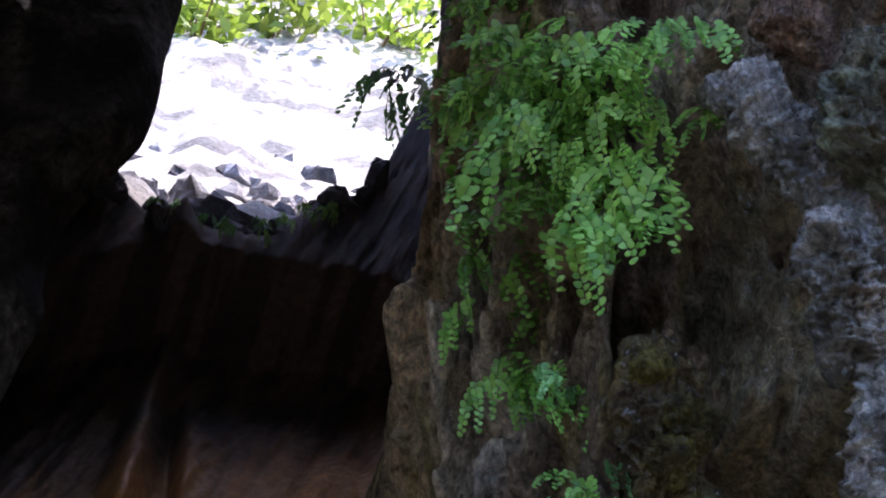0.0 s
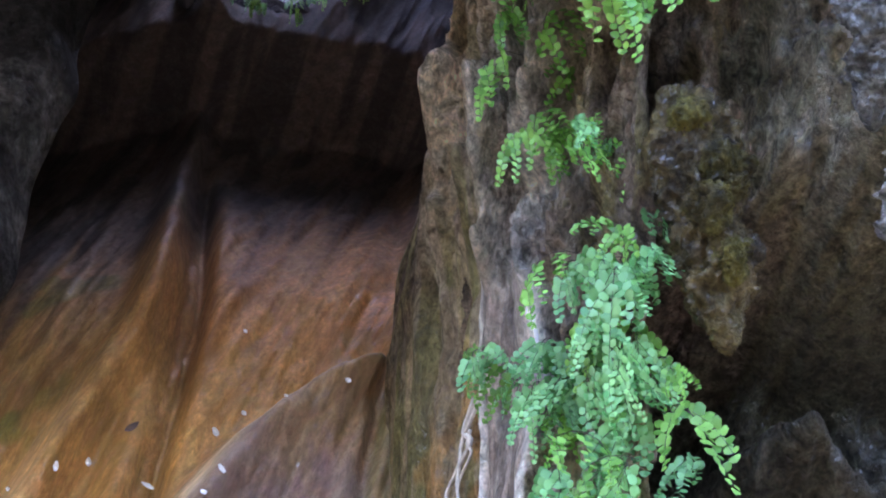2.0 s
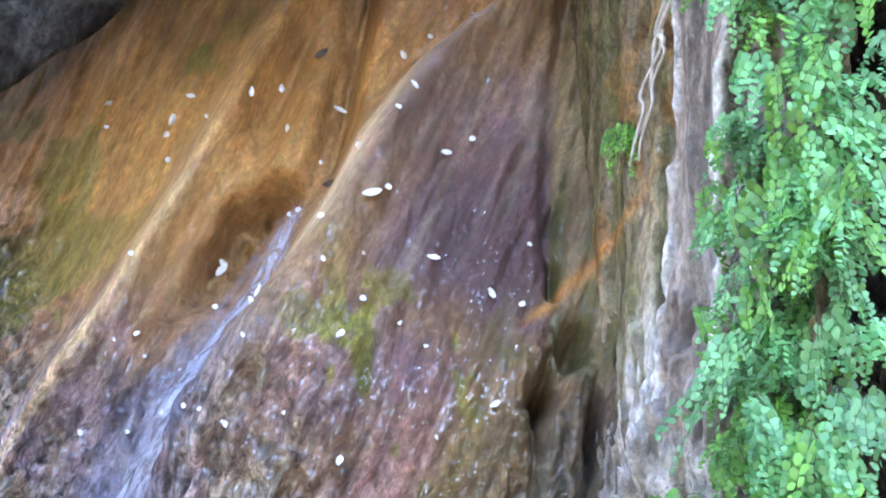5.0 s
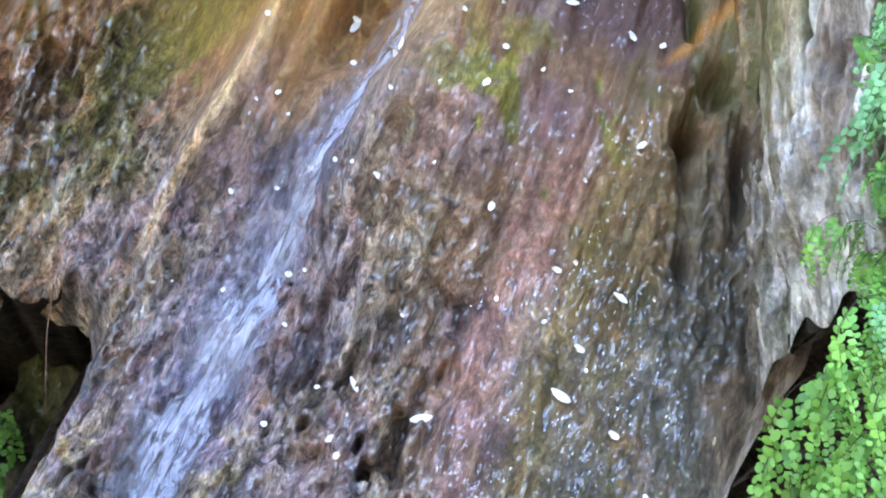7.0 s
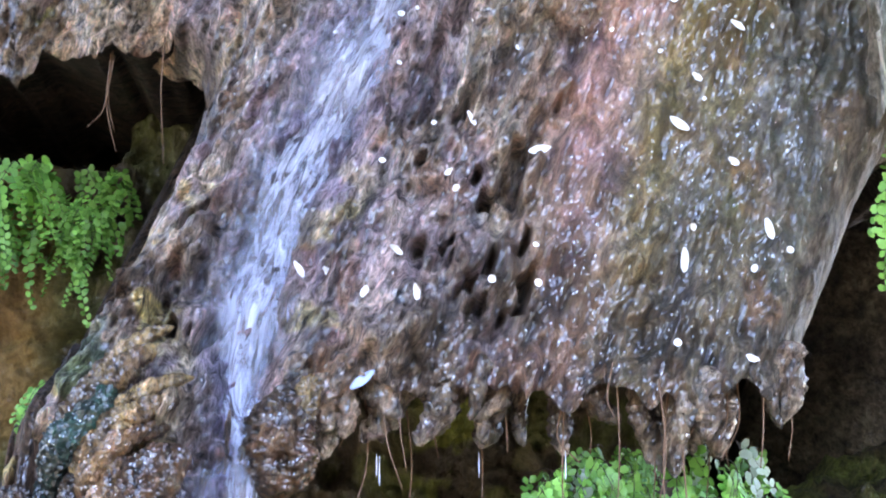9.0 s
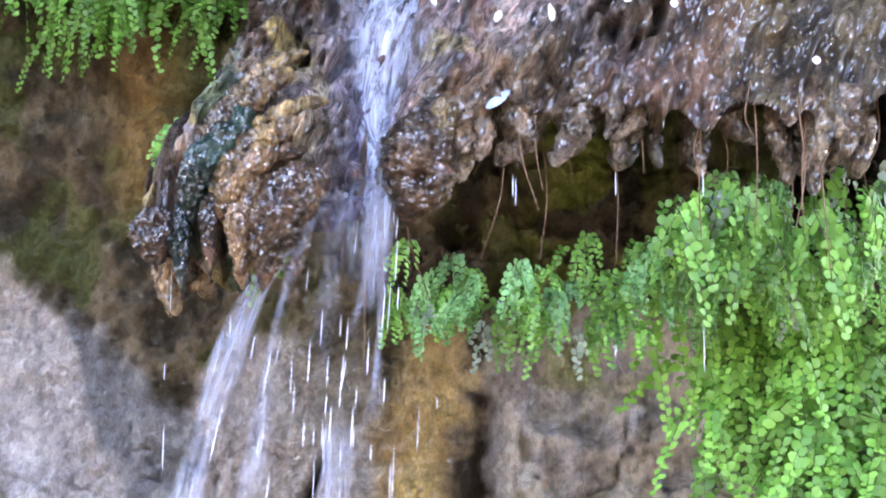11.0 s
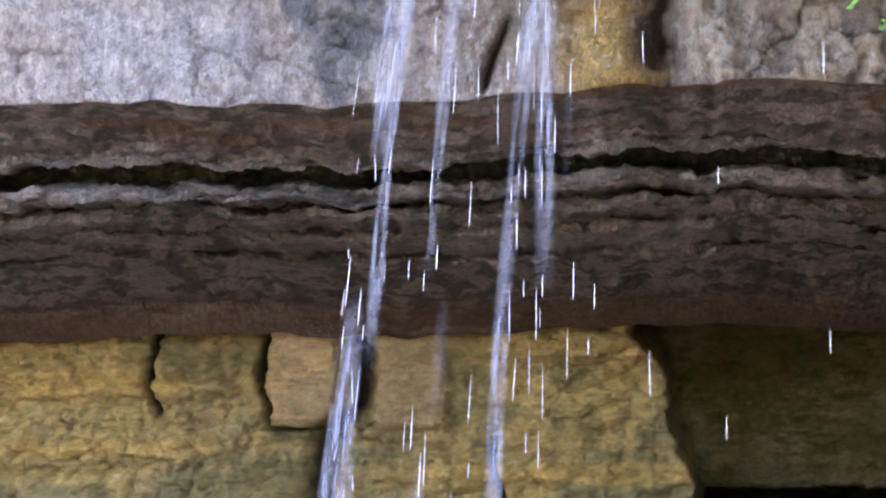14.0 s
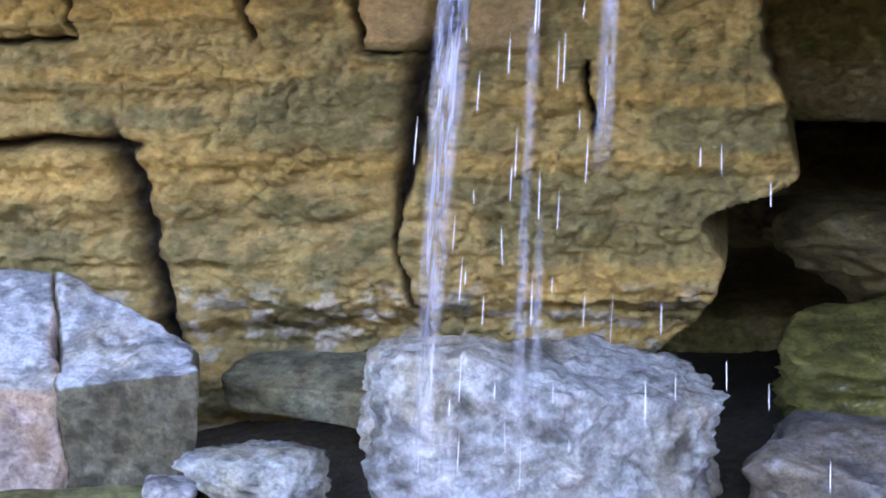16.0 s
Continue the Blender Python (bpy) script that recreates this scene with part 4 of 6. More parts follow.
    c = blend(c, blend(colour(0.36, 0.32, 0.29), colour(0.58, 0.54, 0.49), step(-0.2, 0.4, fbm(a * 30, 6, z * 6, 3, 124))), 0.8 * np.exp(-((uu - 0.305) / 0.05) ** 4) * step(3.5, 3.6, z) * step(4.5, 4.2, z))
    c = blend(c, colour(0.58, 0.42, 0.35), 0.85 * step(-0.2, 0.25, n1) * step(0.6, 0.66, uu) * step(3.3, 3.6, z))
    c = blend(c, colour(0.26, 0.26, 0.24), 0.45 * step(0.25, 0.6, n2 - 0.3 * n1) * right)
    # shade of the crevice and of the lower right, painted near-black
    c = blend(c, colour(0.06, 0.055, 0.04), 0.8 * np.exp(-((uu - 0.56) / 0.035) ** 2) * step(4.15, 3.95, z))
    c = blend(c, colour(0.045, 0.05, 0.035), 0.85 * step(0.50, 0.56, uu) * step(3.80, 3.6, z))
    st1, st2 = fbm(a * 22, 2, z * 1.3, 3, 109), fbm(a * 40, 3, z * 4, 3, 110)
    flank = blend(colour(0.35, 0.27, 0.15), colour(0.17, 0.155, 0.06), step(-0.3, 0.3, st1))
    flank = blend(flank, colour(0.33, 0.26, 0.19), 0.7 * step(0.15, 0.5, st2))
    flank = blend(flank, colour(0.36, 0.19, 0.05), 0.8 * step(0.25, 0.5, fbm(a * 12, 3, z * 7, 3, 114)) * step(3.9, 3.6, z))
    c = blend(c, flank, 0.9 * step(0.26, 0.23, uu) * step(4.15, 3.95, z) * step(3.1, 3.3, z))
    c = blend(c, blend(colour(0.34, 0.275, 0.23), colour(0.17, 0.14, 0.12), step(-0.3, 0.4, st2)), 0.9 * slab)
    c = blend(c, colour(0.72, 0.70, 0.66), 0.9 * rim)
    c = blend(c, colour(0.46, 0.22, 0.06), orange_strip(x, z, st2) * step(0.3, 0.2, uu))
    wet = 0.25 + 0.35 * step(-0.2, 0.4, n2)
    kk = np.linspace(0, 1, 30)[1:, None]
    zu = z[-1:] + 0.12 * kk
    yu = y[-1:] + 1.3 * kk**1.4
    xu = np.broadcast_to(x[-1:], zu.shape)
    p = np.concatenate([np.stack([x, y, z], -1), np.stack([xu, yu, zu], -1)])
    # shade beneath the pillar, painted as a near-black underside
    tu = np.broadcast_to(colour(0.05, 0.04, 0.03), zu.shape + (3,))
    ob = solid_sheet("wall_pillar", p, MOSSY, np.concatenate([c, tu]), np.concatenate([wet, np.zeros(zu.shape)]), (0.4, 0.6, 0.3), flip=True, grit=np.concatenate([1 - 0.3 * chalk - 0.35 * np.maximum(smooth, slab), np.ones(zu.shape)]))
    return tagged(ob, "lumpy brown tufa pillar overgrown with maidenhair fern", "rock wall", kind="structure")


make_pillar()


# ---------------------------------------------------------------- cave rock left of the opening, and the slope behind it
def make_left_mass():
    v = np.linspace(0, 1, 200)[:, None]
    u = np.linspace(0, 1, 200)[None, :]
    z = 8.0 + (3.64 - 8.0) * v
    xr = curve(z, [3.60, 3.70, 3.88, 3.99, 4.3, 4.6, 4.85, 4.93, 5.09, 5.22, 5.42, 8.0], [-0.26, -0.07, 0.08, 0.145, 0.21, 0.25, 0.275, 0.315, 0.385, 0.395, 0.40, 0.42])
    x = -3.2 + (xr + 0.02 * wave(z * 9, 0, 0, 125) + 3.2) * u**0.6
    y = 2.62 + 0.2 * (1 - u) + fbm(x * 1.6, 1, z * 1.4, 4, 120) * 0.16 * (1 - u) + fbm(x * 9, 1, z * 7, 4, 121) * 0.025 * (1.2 - u)
    y = y + 0.12 * np.maximum(0, (u - 0.96) / 0.04) ** 2 + 0.03 * wave(z * 7, u * 3, 0, 124)
    n = fbm(x * 5, 2, z * 5, 4, 122)
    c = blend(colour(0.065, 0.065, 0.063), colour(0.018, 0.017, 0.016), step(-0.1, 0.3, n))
    k = np.linspace(0, 1, 30)[1:, None]
    zu, yu = z[-1:] + 0.95 * k + 0 * u, y[-1:] + 0.9 * k
    p = np.concatenate([np.stack([x, y, z + 0 * u], -1), np.stack([np.broadcast_to(x[-1:], zu.shape), yu, zu], -1)])
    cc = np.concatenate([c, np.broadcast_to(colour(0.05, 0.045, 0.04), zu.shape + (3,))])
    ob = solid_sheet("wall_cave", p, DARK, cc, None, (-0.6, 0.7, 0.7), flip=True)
    return tagged(ob, "dark cave rock hanging beside the sky opening", "rock wall", kind="structure")


make_left_mass()


def make_unseen_roof():
    """An unseen overhanging roof towards the viewer, added to block skylight; it leaves the opening free."""
    spans = (("ceiling_left", (-6.0, 0.22), (1.0, 3.4), (5.6, 0.4), 1.0), ("ceiling_right", (1.45, 7.0), (1.0, 3.4), (5.6, 0.4), 3.0), ("ceiling_front", (-6.0, 7.0), (1.2, 0.6), (4.0, 0.15), 3.0))
    for name, xs, ys, zs, tall in spans:
        u = np.linspace(0, 1, 70)[None, :]
        v = np.linspace(0, 1, 50)[:, None]
        x = xs[0] + (xs[1] - xs[0]) * u + 0 * v
        y = ys[0] + ys[1] * v + 0.12 * wave(u * 9, v * 2, 0, 132)
        z = zs[0] + zs[1] * v + fbm(x * 1.2, y * 1.2, 1, 4, 130) * 0.12
        if name == "ceiling_front":
            # the brow hangs lowest where the wall should stay dark and rises towards the pillar
            z = curve(x, [-6, -0.2, 0.4, 0.9, 1.5, 7.0], [4.05, 4.15, 4.40, 5.3, 5.8, 5.6]) + 0.15 * v + 0.04 * wave(x * 3, y * 3, 1, 130)
        n = fbm(x * 4, y * 4, 3, 3, 131)
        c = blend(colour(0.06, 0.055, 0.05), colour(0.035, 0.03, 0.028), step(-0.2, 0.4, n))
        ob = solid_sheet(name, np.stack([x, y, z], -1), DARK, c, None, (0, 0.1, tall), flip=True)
        tagged(ob, "unseen dark rock roof added to block skylight", "rock roof", kind="structure")


make_unseen_roof()


def make_bank():
    """An unseen rocky bank behind the viewer, which closes the place; added to shape light and reflections."""
    a = np.linspace(math.radians(175), math.radians(365), 160)[None, :]
    v = np.linspace(0, 1, 24)[:, None]
    rad = 10 + 5 * v + fbm(np.cos(a) * 3, np.sin(a) * 3, v * 2, 3, 190) * 0.8
    z = -0.4 + v * (5.8 + 1.2 * wave(a * 6, 0, 0, 191) + 0.8 * wave(a * 19, 0, 0, 192))
    p = np.stack([rad * np.cos(a), rad * np.sin(a), z], -1)
    n = fbm(p[..., 0] * 2, p[..., 1] * 2, p[..., 2] * 2, 4, 193)
    c = blend(colour(0.07, 0.10, 0.035), colour(0.34, 0.31, 0.26), step(-0.1, 0.4, n))
    ob = solid_sheet("bank_opposite", p, DARK, c, None, (0, -2, -0.5), flip=True)
    return tagged(ob, "unseen pale rocky bank with green growth, added to shape the light", "bank", kind="structure")


make_bank()


def make_side_wall():
    """Unseen rock that closes the recess to the side, added to keep light out."""
    y = np.linspace(4.4, 10.5, 60)[None, :]
    z = np.linspace(3.2, -0.3, 40)[:, None]
    x = 1.15 + 0.04 * (y - 4.4) + fbm(y * 1.5, 1, z * 1.5, 4, 196) * 0.12
    n = fbm(y * 4, 2, z * 4, 3, 197)
    c = blend(colour(0.10, 0.085, 0.06), colour(0.06, 0.05, 0.04), step(-0.2, 0.4, n))
    ob = solid_sheet("wall_recess", np.stack([x, y + 0 * z, z + 0 * y], -1), DARK, c, None, (0.6, 0, 0))
    return tagged(ob, "unseen dark rock wall added to keep light from the recess", "rock wall", kind="structure")


make_side_wall()


def make_slope():
    """Sunlit ground that climbs away behind the opening."""
    u = np.linspace(0, 1, 160)[None, :]
    v = np.linspace(0, 1, 200)[:, None]
    x = -4 + 10 * u + 0 * v
    y = 3.35 + 9 * v**1.3 + 0 * u
    z = 5.30 + 1.0 * (y - 3.3) + 0.06 * (y - 3.3) ** 2 + fbm(x * 1.4, y * 1.4, 1, 4, 140) * 0.16 + np.abs(fbm(x * 5, y * 5, 1, 4, 141)) * 0.10
    n = fbm(x * 5, y * 5, z * 5, 4, 142)
    c = blend(colour(0.52, 0.50, 0.48), colour(0.16, 0.16, 0.17), step(0.0, 0.5, n))
    # ground near the rim painted dark, for the shadow lying there
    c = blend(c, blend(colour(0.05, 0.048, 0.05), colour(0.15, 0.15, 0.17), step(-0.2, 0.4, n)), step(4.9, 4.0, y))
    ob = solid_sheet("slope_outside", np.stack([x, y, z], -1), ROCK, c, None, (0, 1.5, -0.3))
    return tagged(ob, "sunlit pale rubble slope behind the opening", "slope", kind="structure")


make_slope()


# ---------------------------------------------------------------- ground
def make_ground():
    u = np.linspace(-1, 1, 200)[None, :]
    v = np.linspace(-1, 1, 200)[:, None]
    x = (np.sign(u) * np.abs(u) ** 4 * 300 + u * 6) + 0 * v
    y = (np.sign(v) * np.abs(v) ** 4 * 300 + v * 6) + 0 * u + 2
    near = np.exp(-((x / 7) ** 2 + ((y - 3) / 6) ** 2))
    z = -0.16 + fbm(x * 1.5, y * 1.5, 0, 4, 150) * 0.05 * near + 0.10 * step(4.9, 5.5, y) * near
    n = fbm(x * 3, y * 3, 1, 4, 151)
    c = blend(colour(0.045, 0.04, 0.032), colour(0.085, 0.075, 0.06), step(-0.3, 0.5, n))
    ob = solid_sheet("ground", np.stack([x, y, z], -1), ROCK, c, 0.3 * near, (0, 0, -1))
    return tagged(ob, "stony wet ground at the foot of the fall", "ground", kind="structure")


make_ground()


# ---------------------------------------------------------------- boulders
def stone_tint(p, base, n, seed):
    """Grey to brown, with dark pits and pale crusts."""
    warm = step(-0.1, 0.5, fbm(p[:, 0] * 3, p[:, 1] * 3, p[:, 2] * 3, 3, seed + 6))
    c = blend(base, base * colour(0.86, 0.72, 0.52), 0.75 * warm)
    c = blend(c, c * 0.5, step(0.0, 0.6, n))
    c = blend(c, np.minimum(1, base * 1.35), 0.6 * step(0.2, 0.6, fbm(p[:, 0] * 22, p[:, 1] * 22, p[:, 2] * 22, 3, seed + 7)))
    return blend(c, base * 0.18, 0.5 * step(0.28, 0.6, fbm(p[:, 0] * 30, p[:, 1] * 30, p[:, 2] * 24, 3, seed + 8)))


def boulder(name, centre, size, seed, tint, label, turn=0.0, square=0.5, detail=5, rough=0.06):
    bm = bmesh.new()
    bmesh.ops.create_icosphere(bm, subdivisions=detail, radius=1)
    v = np.array([q.co[:] for q in bm.verts])
    e = 2 + 6 * square
    v = v / (np.sum(np.abs(v) ** e, 1) ** (1 / e))[:, None]
    r = np.random.default_rng(seed)
    for _ in range(7):
        nrm = r.normal(size=3)
        nrm /= np.linalg.norm(nrm)
        d = np.maximum(0, v @ nrm - r.uniform(0.72, 1.0))
        v = v - d[:, None] * nrm
    big = fbm(v[:, 0] * 1.3, v[:, 1] * 1.3, v[:, 2] * 1.3, 3, seed) * 0.10
    small = fbm(v[:, 0] * 8, v[:, 1] * 8, v[:, 2] * 8, 3, seed + 1) * rough * 0.5 + fbm(v[:, 0] * 26, v[:, 1] * 26, v[:, 2] * 26, 3, seed + 4) * rough * 0.3
    v = v * (1 + big + small)[:, None] * np.asarray(size)
    for q, co in zip(bm.verts, v):
        q.co = co
    me = bpy.data.meshes.new(name)
    bm.to_mesh(me)
    bm.free()
    me.materials.append(ROCK)
    n = fbm(v[:, 0] * 9, v[:, 1] * 9, v[:, 2] * 9, 4, seed + 2)
    c = np.ones((len(v), 4))
    c[:, :3] = stone_tint(v, np.broadcast_to(colour(*tint), v.shape), n, seed)
    me.color_attributes.new("tint", "FLOAT_COLOR", "POINT").data.foreach_set("color", c.ravel())
    me.attributes.new("wet", "FLOAT", "POINT").data.foreach_set("value", np.full(len(v), 0.35))
    me.attributes.new("grit", "FLOAT", "POINT").data.foreach_set("value", np.ones(len(v)))
    me.polygons.foreach_set("use_smooth", [True] * len(me.polygons))
    ob = new(name, me)
    ob.matrix_world = pose(*centre, 0, 0, turn)
    return tagged(ob, label, "boulder", "boulders under the fall")


boulder("boulder", (-0.46, 5.12, 0.0), (0.46, 0.34, 0.30), 3, (0.33, 0.345, 0.36), "pale grey pitted boulder under the falling water", 8, 0.35, 6, 0.09)
boulder("boulder", (-1.02, 5.20, 0.10), (0.34, 0.16, 0.10), 9, (0.16, 0.16, 0.11), "dark olive wet stone sloping between boulders", -18, 0.5)
boulder("boulder", (-1.20, 4.80, -0.03), (0.17, 0.14, 0.085), 10, (0.30, 0.33, 0.35), "small flat bluish stone in the splash", -14, 0.8, 5, 0.12)
boulder("boulder", (-1.40, 4.72, -0.05), (0.07, 0.08, 0.04), 18, (0.36, 0.36, 0.38), "small grey stone in the splash", 10, 0.5)
boulder("boulder", (-1.25, 4.55, -0.15), (0.34, 0.2, 0.075), 11, (0.42, 0.44, 0.49), "flat pale wet stone under the fall", 5, 0.5)
boulder("boulder", (-1.75, 4.62, -0.12), (0.36, 0.16, 0.09), 19, (0.12, 0.12, 0.05), "low mossy stone before the slab", 4, 0.5)
boulder("boulder", (0.66, 6.2, 0.38), (0.50, 0.4, 0.15), 12, (0.10, 0.08, 0.035), "brown mossy block in the dark recess", 10, 0.7, 5, 0.12)
boulder("boulder", (0.72, 5.75, 0.10), (0.50, 0.4, 0.17), 13, (0.11, 0.105, 0.028), "yellow-green mossy block in the dark recess", -6, 0.75, 5, 0.12)
boulder("boulder", (0.55, 5.2, -0.16), (0.42, 0.3, 0.17), 14, (0.22, 0.21, 0.21), "grey stone beside the pitted boulder", -15, 0.6)


def hewn_block(name, low, high, tints, seed, label, n=44):
    """An angular block between a lower and an upper ring of four corners, with worn edges and pitted faces; top, ends
    and front are tinted apart, with skylight painted into the paler top.
    """
    bm = bmesh.new()
    bmesh.ops.create_cube(bm, size=2.0)
    bmesh.ops.subdivide_edges(bm, edges=bm.edges[:], cuts=n, use_grid_fill=True)
    q = np.array([v.co[:] for v in bm.verts])
    face = np.argmax(np.abs(q), 1)
    e = 30
    q = q / (np.sum(np.abs(q) ** e, 1) ** (1 / e))[:, None]
    a, b, h = (q[:, 0:1] + 1) / 2, (q[:, 1:2] + 1) / 2, (q[:, 2:3] + 1) / 2
    low, high = np.array(low), np.array(high)
    ring = [low[i] * (1 - h) + high[i] * h for i in range(4)]
    p = (ring[0] * (1 - a) + ring[1] * a) * (1 - b) + (ring[3] * (1 - a) + ring[2] * a) * b
    d = p - p.mean(0)
    d /= np.linalg.norm(d, axis=1)[:, None]
    bump = fbm(p[:, 0] * 5, p[:, 1] * 5, p[:, 2] * 5, 3, seed) * 0.022 + fbm(p[:, 0] * 26, p[:, 1] * 26, p[:, 2] * 26, 4, seed + 1) * 0.008
    p = p + d * bump[:, None]
    for v, co in zip(bm.verts, p):
        v.co = co
    me = bpy.data.meshes.new(name)
    bm.to_mesh(me)
    bm.free()
    me.materials.append(ROCK)
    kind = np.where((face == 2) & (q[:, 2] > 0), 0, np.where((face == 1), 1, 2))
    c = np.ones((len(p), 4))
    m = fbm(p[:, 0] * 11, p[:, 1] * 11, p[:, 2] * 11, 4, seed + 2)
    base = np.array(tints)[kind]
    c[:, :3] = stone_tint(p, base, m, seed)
    me.color_attributes.new("tint", "FLOAT_COLOR", "POINT").data.foreach_set("color", c.ravel())
    me.attributes.new("wet", "FLOAT", "POINT").data.foreach_set("value", np.full(len(p), 0.3))
    me.attributes.new("grit", "FLOAT", "POINT").data.foreach_set("value", np.ones(len(p)))
    me.polygons.foreach_set("use_smooth", [True] * len(me.polygons))
    return tagged(new(name, me), label, "boulder", "boulders under the fall")


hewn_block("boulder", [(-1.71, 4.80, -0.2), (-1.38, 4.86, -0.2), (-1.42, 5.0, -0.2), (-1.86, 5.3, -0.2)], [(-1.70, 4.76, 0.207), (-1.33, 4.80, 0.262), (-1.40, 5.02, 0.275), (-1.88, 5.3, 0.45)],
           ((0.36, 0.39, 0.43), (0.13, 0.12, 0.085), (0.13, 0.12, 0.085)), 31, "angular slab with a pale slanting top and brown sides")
hewn_block("boulder", [(-2.6, 4.76, -0.2), (-1.72, 4.79, -0.2), (-1.87, 5.3, -0.2), (-2.7, 5.3, -0.2)], [(-2.6, 4.72, 0.25), (-1.703, 4.76, 0.210), (-1.882, 5.3, 0.448), (-2.7, 5.3, 0.50)],
           ((0.36, 0.39, 0.43), (0.35, 0.29, 0.275), (0.38, 0.32, 0.30)), 35, "angular slab with a pale slanting top and a pinkish front")


# ---------------------------------------------------------------- water
def ribbon(name, pts, widths, mat, bulge=0.3, across=10, strength=None):
    """A sheet of water along a line of places, arched across, thinning out to its edges."""
    p = np.asarray(pts, float)
    n = len(p)
    t = np.gradient(p, axis=0)
    t /= np.linalg.norm(t, axis=1)[:, None]
    side = np.cross(t, np.array([0, -1.0, 0]))
    side /= np.linalg.norm(side, axis=1)[:, None] + 1e-9
    k = np.linspace(-1, 1, across + 1)
    v = p[:, None] + side[:, None] * (k[None, :, None] * widths[:, None, None] / 2)
    v[..., 1] -= (1 - k**2)[None] * widths[:, None] * bulge
    run = np.concatenate([[0], np.cumsum(np.linalg.norm(np.diff(p, axis=0), axis=1))])
    uv = np.stack([k[None] * widths[:, None] / 2 + 0 * run[:, None], run[:, None] + 0 * k[None]], -1) * 10
    body = (1 - np.abs(k) ** 3)[None] * (np.ones(n) if strength is None else strength)[:, None]
    idx = np.arange(n * (across + 1)).reshape(n, across + 1)
    q = np.stack([idx[:-1, :-1], idx[:-1, 1:], idx[1:, 1:], idx[1:, :-1]], -1).reshape(-1, 4)
    me = bpy.data.meshes.new(name)
    me.from_pydata(v.reshape(-1, 3).tolist(), [], q.tolist())
    lay = me.uv_layers.new(name="UVMap")
    loops = np.zeros(len(me.loops), dtype=np.int32)
    me.loops.foreach_get("vertex_index", loops)
    lay.data.foreach_set("uv", uv.reshape(-1, 2)[loops].ravel())
    me.attributes.new("body", "FLOAT", "POINT").data.foreach_set("value", body.ravel())
    me.materials.append(mat)
    me.polygons.foreach_set("use_smooth", [True] * len(me.polygons))
    return new(name, me)


def stream_on_rock():
    z = np.linspace(3.63, 2.26, 200)
    x = stream_x(z) + 0.006 * wave(z * 9, 0, 0, 160)
    out, _ = relief(x, z)
    y = curtain_y(x, z) - out
    y = np.convolve(np.pad(y, 6, "edge"), np.ones(13) / 13, "valid") - 0.022
    w = curve(z, [2.2, 2.5, 2.8, 3.1, 3.4, 3.62], [0.13, 0.18, 0.20, 0.14, 0.085, 0.05])
    ob = ribbon("running_water", np.stack([x, y, z], -1), w, RUN, 0.10, 24, step(2.26, 2.34, z) * step(3.64, 3.55, z))
    core = ribbon("foam", np.stack([x + 0.012 * wave(z * 7, 1, 0, 161), y - 0.012, z], -1), w * (0.48 + 0.16 * wave(z * 12, 2, 0, 162)), CORE, 0.10, 14, step(2.26, 2.34, z) * step(3.64, 3.5, z))
    core.parent = ob
    tagged(core, "white foam in the middle of the stream")
    return tagged(ob, "foaming white stream running down brown tufa", "stream", kind="structure")


stream_on_rock()


def spindles(places, lengths, widths, leans):
    """Thin drops drawn out along their fall, in one mesh."""
    verts, faces = [], []
    for (x, y, z), ln, w, lean in zip(places, lengths, widths, leans):
        b0 = len(verts)
        for t, r in ((0, 0.1), (0.3, 0.8), (0.7, 1.0), (0.92, 0.7), (1.0, 0.1)):
            for a in range(5):
                ang = a * 2 * math.pi / 5
                verts.append((x + lean * ln * t + math.cos(ang) * r * w / 2, y + math.sin(ang) * r * w / 2, z - ln * t))
        for i in range(4):
            for a in range(5):
                c = (a + 1) % 5
                faces.append((b0 + i * 5 + a, b0 + i * 5 + c, b0 + i * 5 + 5 + c, b0 + i * 5 + 5 + a))
    return verts, faces


def fall(x0, y0, z0, vx, vy, w0, w1, z_end, seed, threads=20, strong=1.0):
    """A free strand of water from the lip, thrown sideways, breaking up into drops as it drops."""
    r = np.random.default_rng(seed)
    T = math.sqrt(2 * (z0 - z_end) / 9.81)
    t = np.linspace(0.02, T, 110)
    x = x0 + vx * t + 0.010 * wave(t * 12, seed, 0, 170) * (t / T)
    z = z0 - 4.905 * t * t
    w = 0.75 * (w0 + (w1 - w0) * t / T) * (1 + 0.45 * wave(t * 22, seed, 1, 171))
    broken = np.clip(1.05 - 1.2 * t / T + 1.9 * wave(t * 17, seed, 2, 172) * np.clip(t / T * 2, 0, 1), 0, 1) * strong
    ob = ribbon("falling_water", np.stack([x, y0 + vy * t, z], -1), np.maximum(w, 0.002), FOAM, 0.4, 8, broken)
    tagged(ob, "white strand of falling water breaking into drops", "waterfall", "strands of the fall")
    tt = T * np.sqrt(r.uniform(0.03, 1, threads))
    off = r.normal(size=threads) * (0.006 + 0.022 * tt / T)
    places = np.stack([x0 + vx * tt + off, y0 + vy * tt + r.normal(size=threads) * 0.02, z0 - 4.905 * tt * tt], -1)
    v, f = spindles(places, r.uniform(0.02, 0.08, threads), r.uniform(0.0007, 0.0015, threads), vx / (9.81 * tt + 0.3))
    me = bpy.data.meshes.new("drops")
    me.from_pydata(v, [], f)
    me.materials.append(DROP)
    me.polygons.foreach_set("use_smooth", [True] * len(me.polygons))
    d = new("drops", me)
    d.parent = ob
    tagged(d, kind="stuff")
    return ob


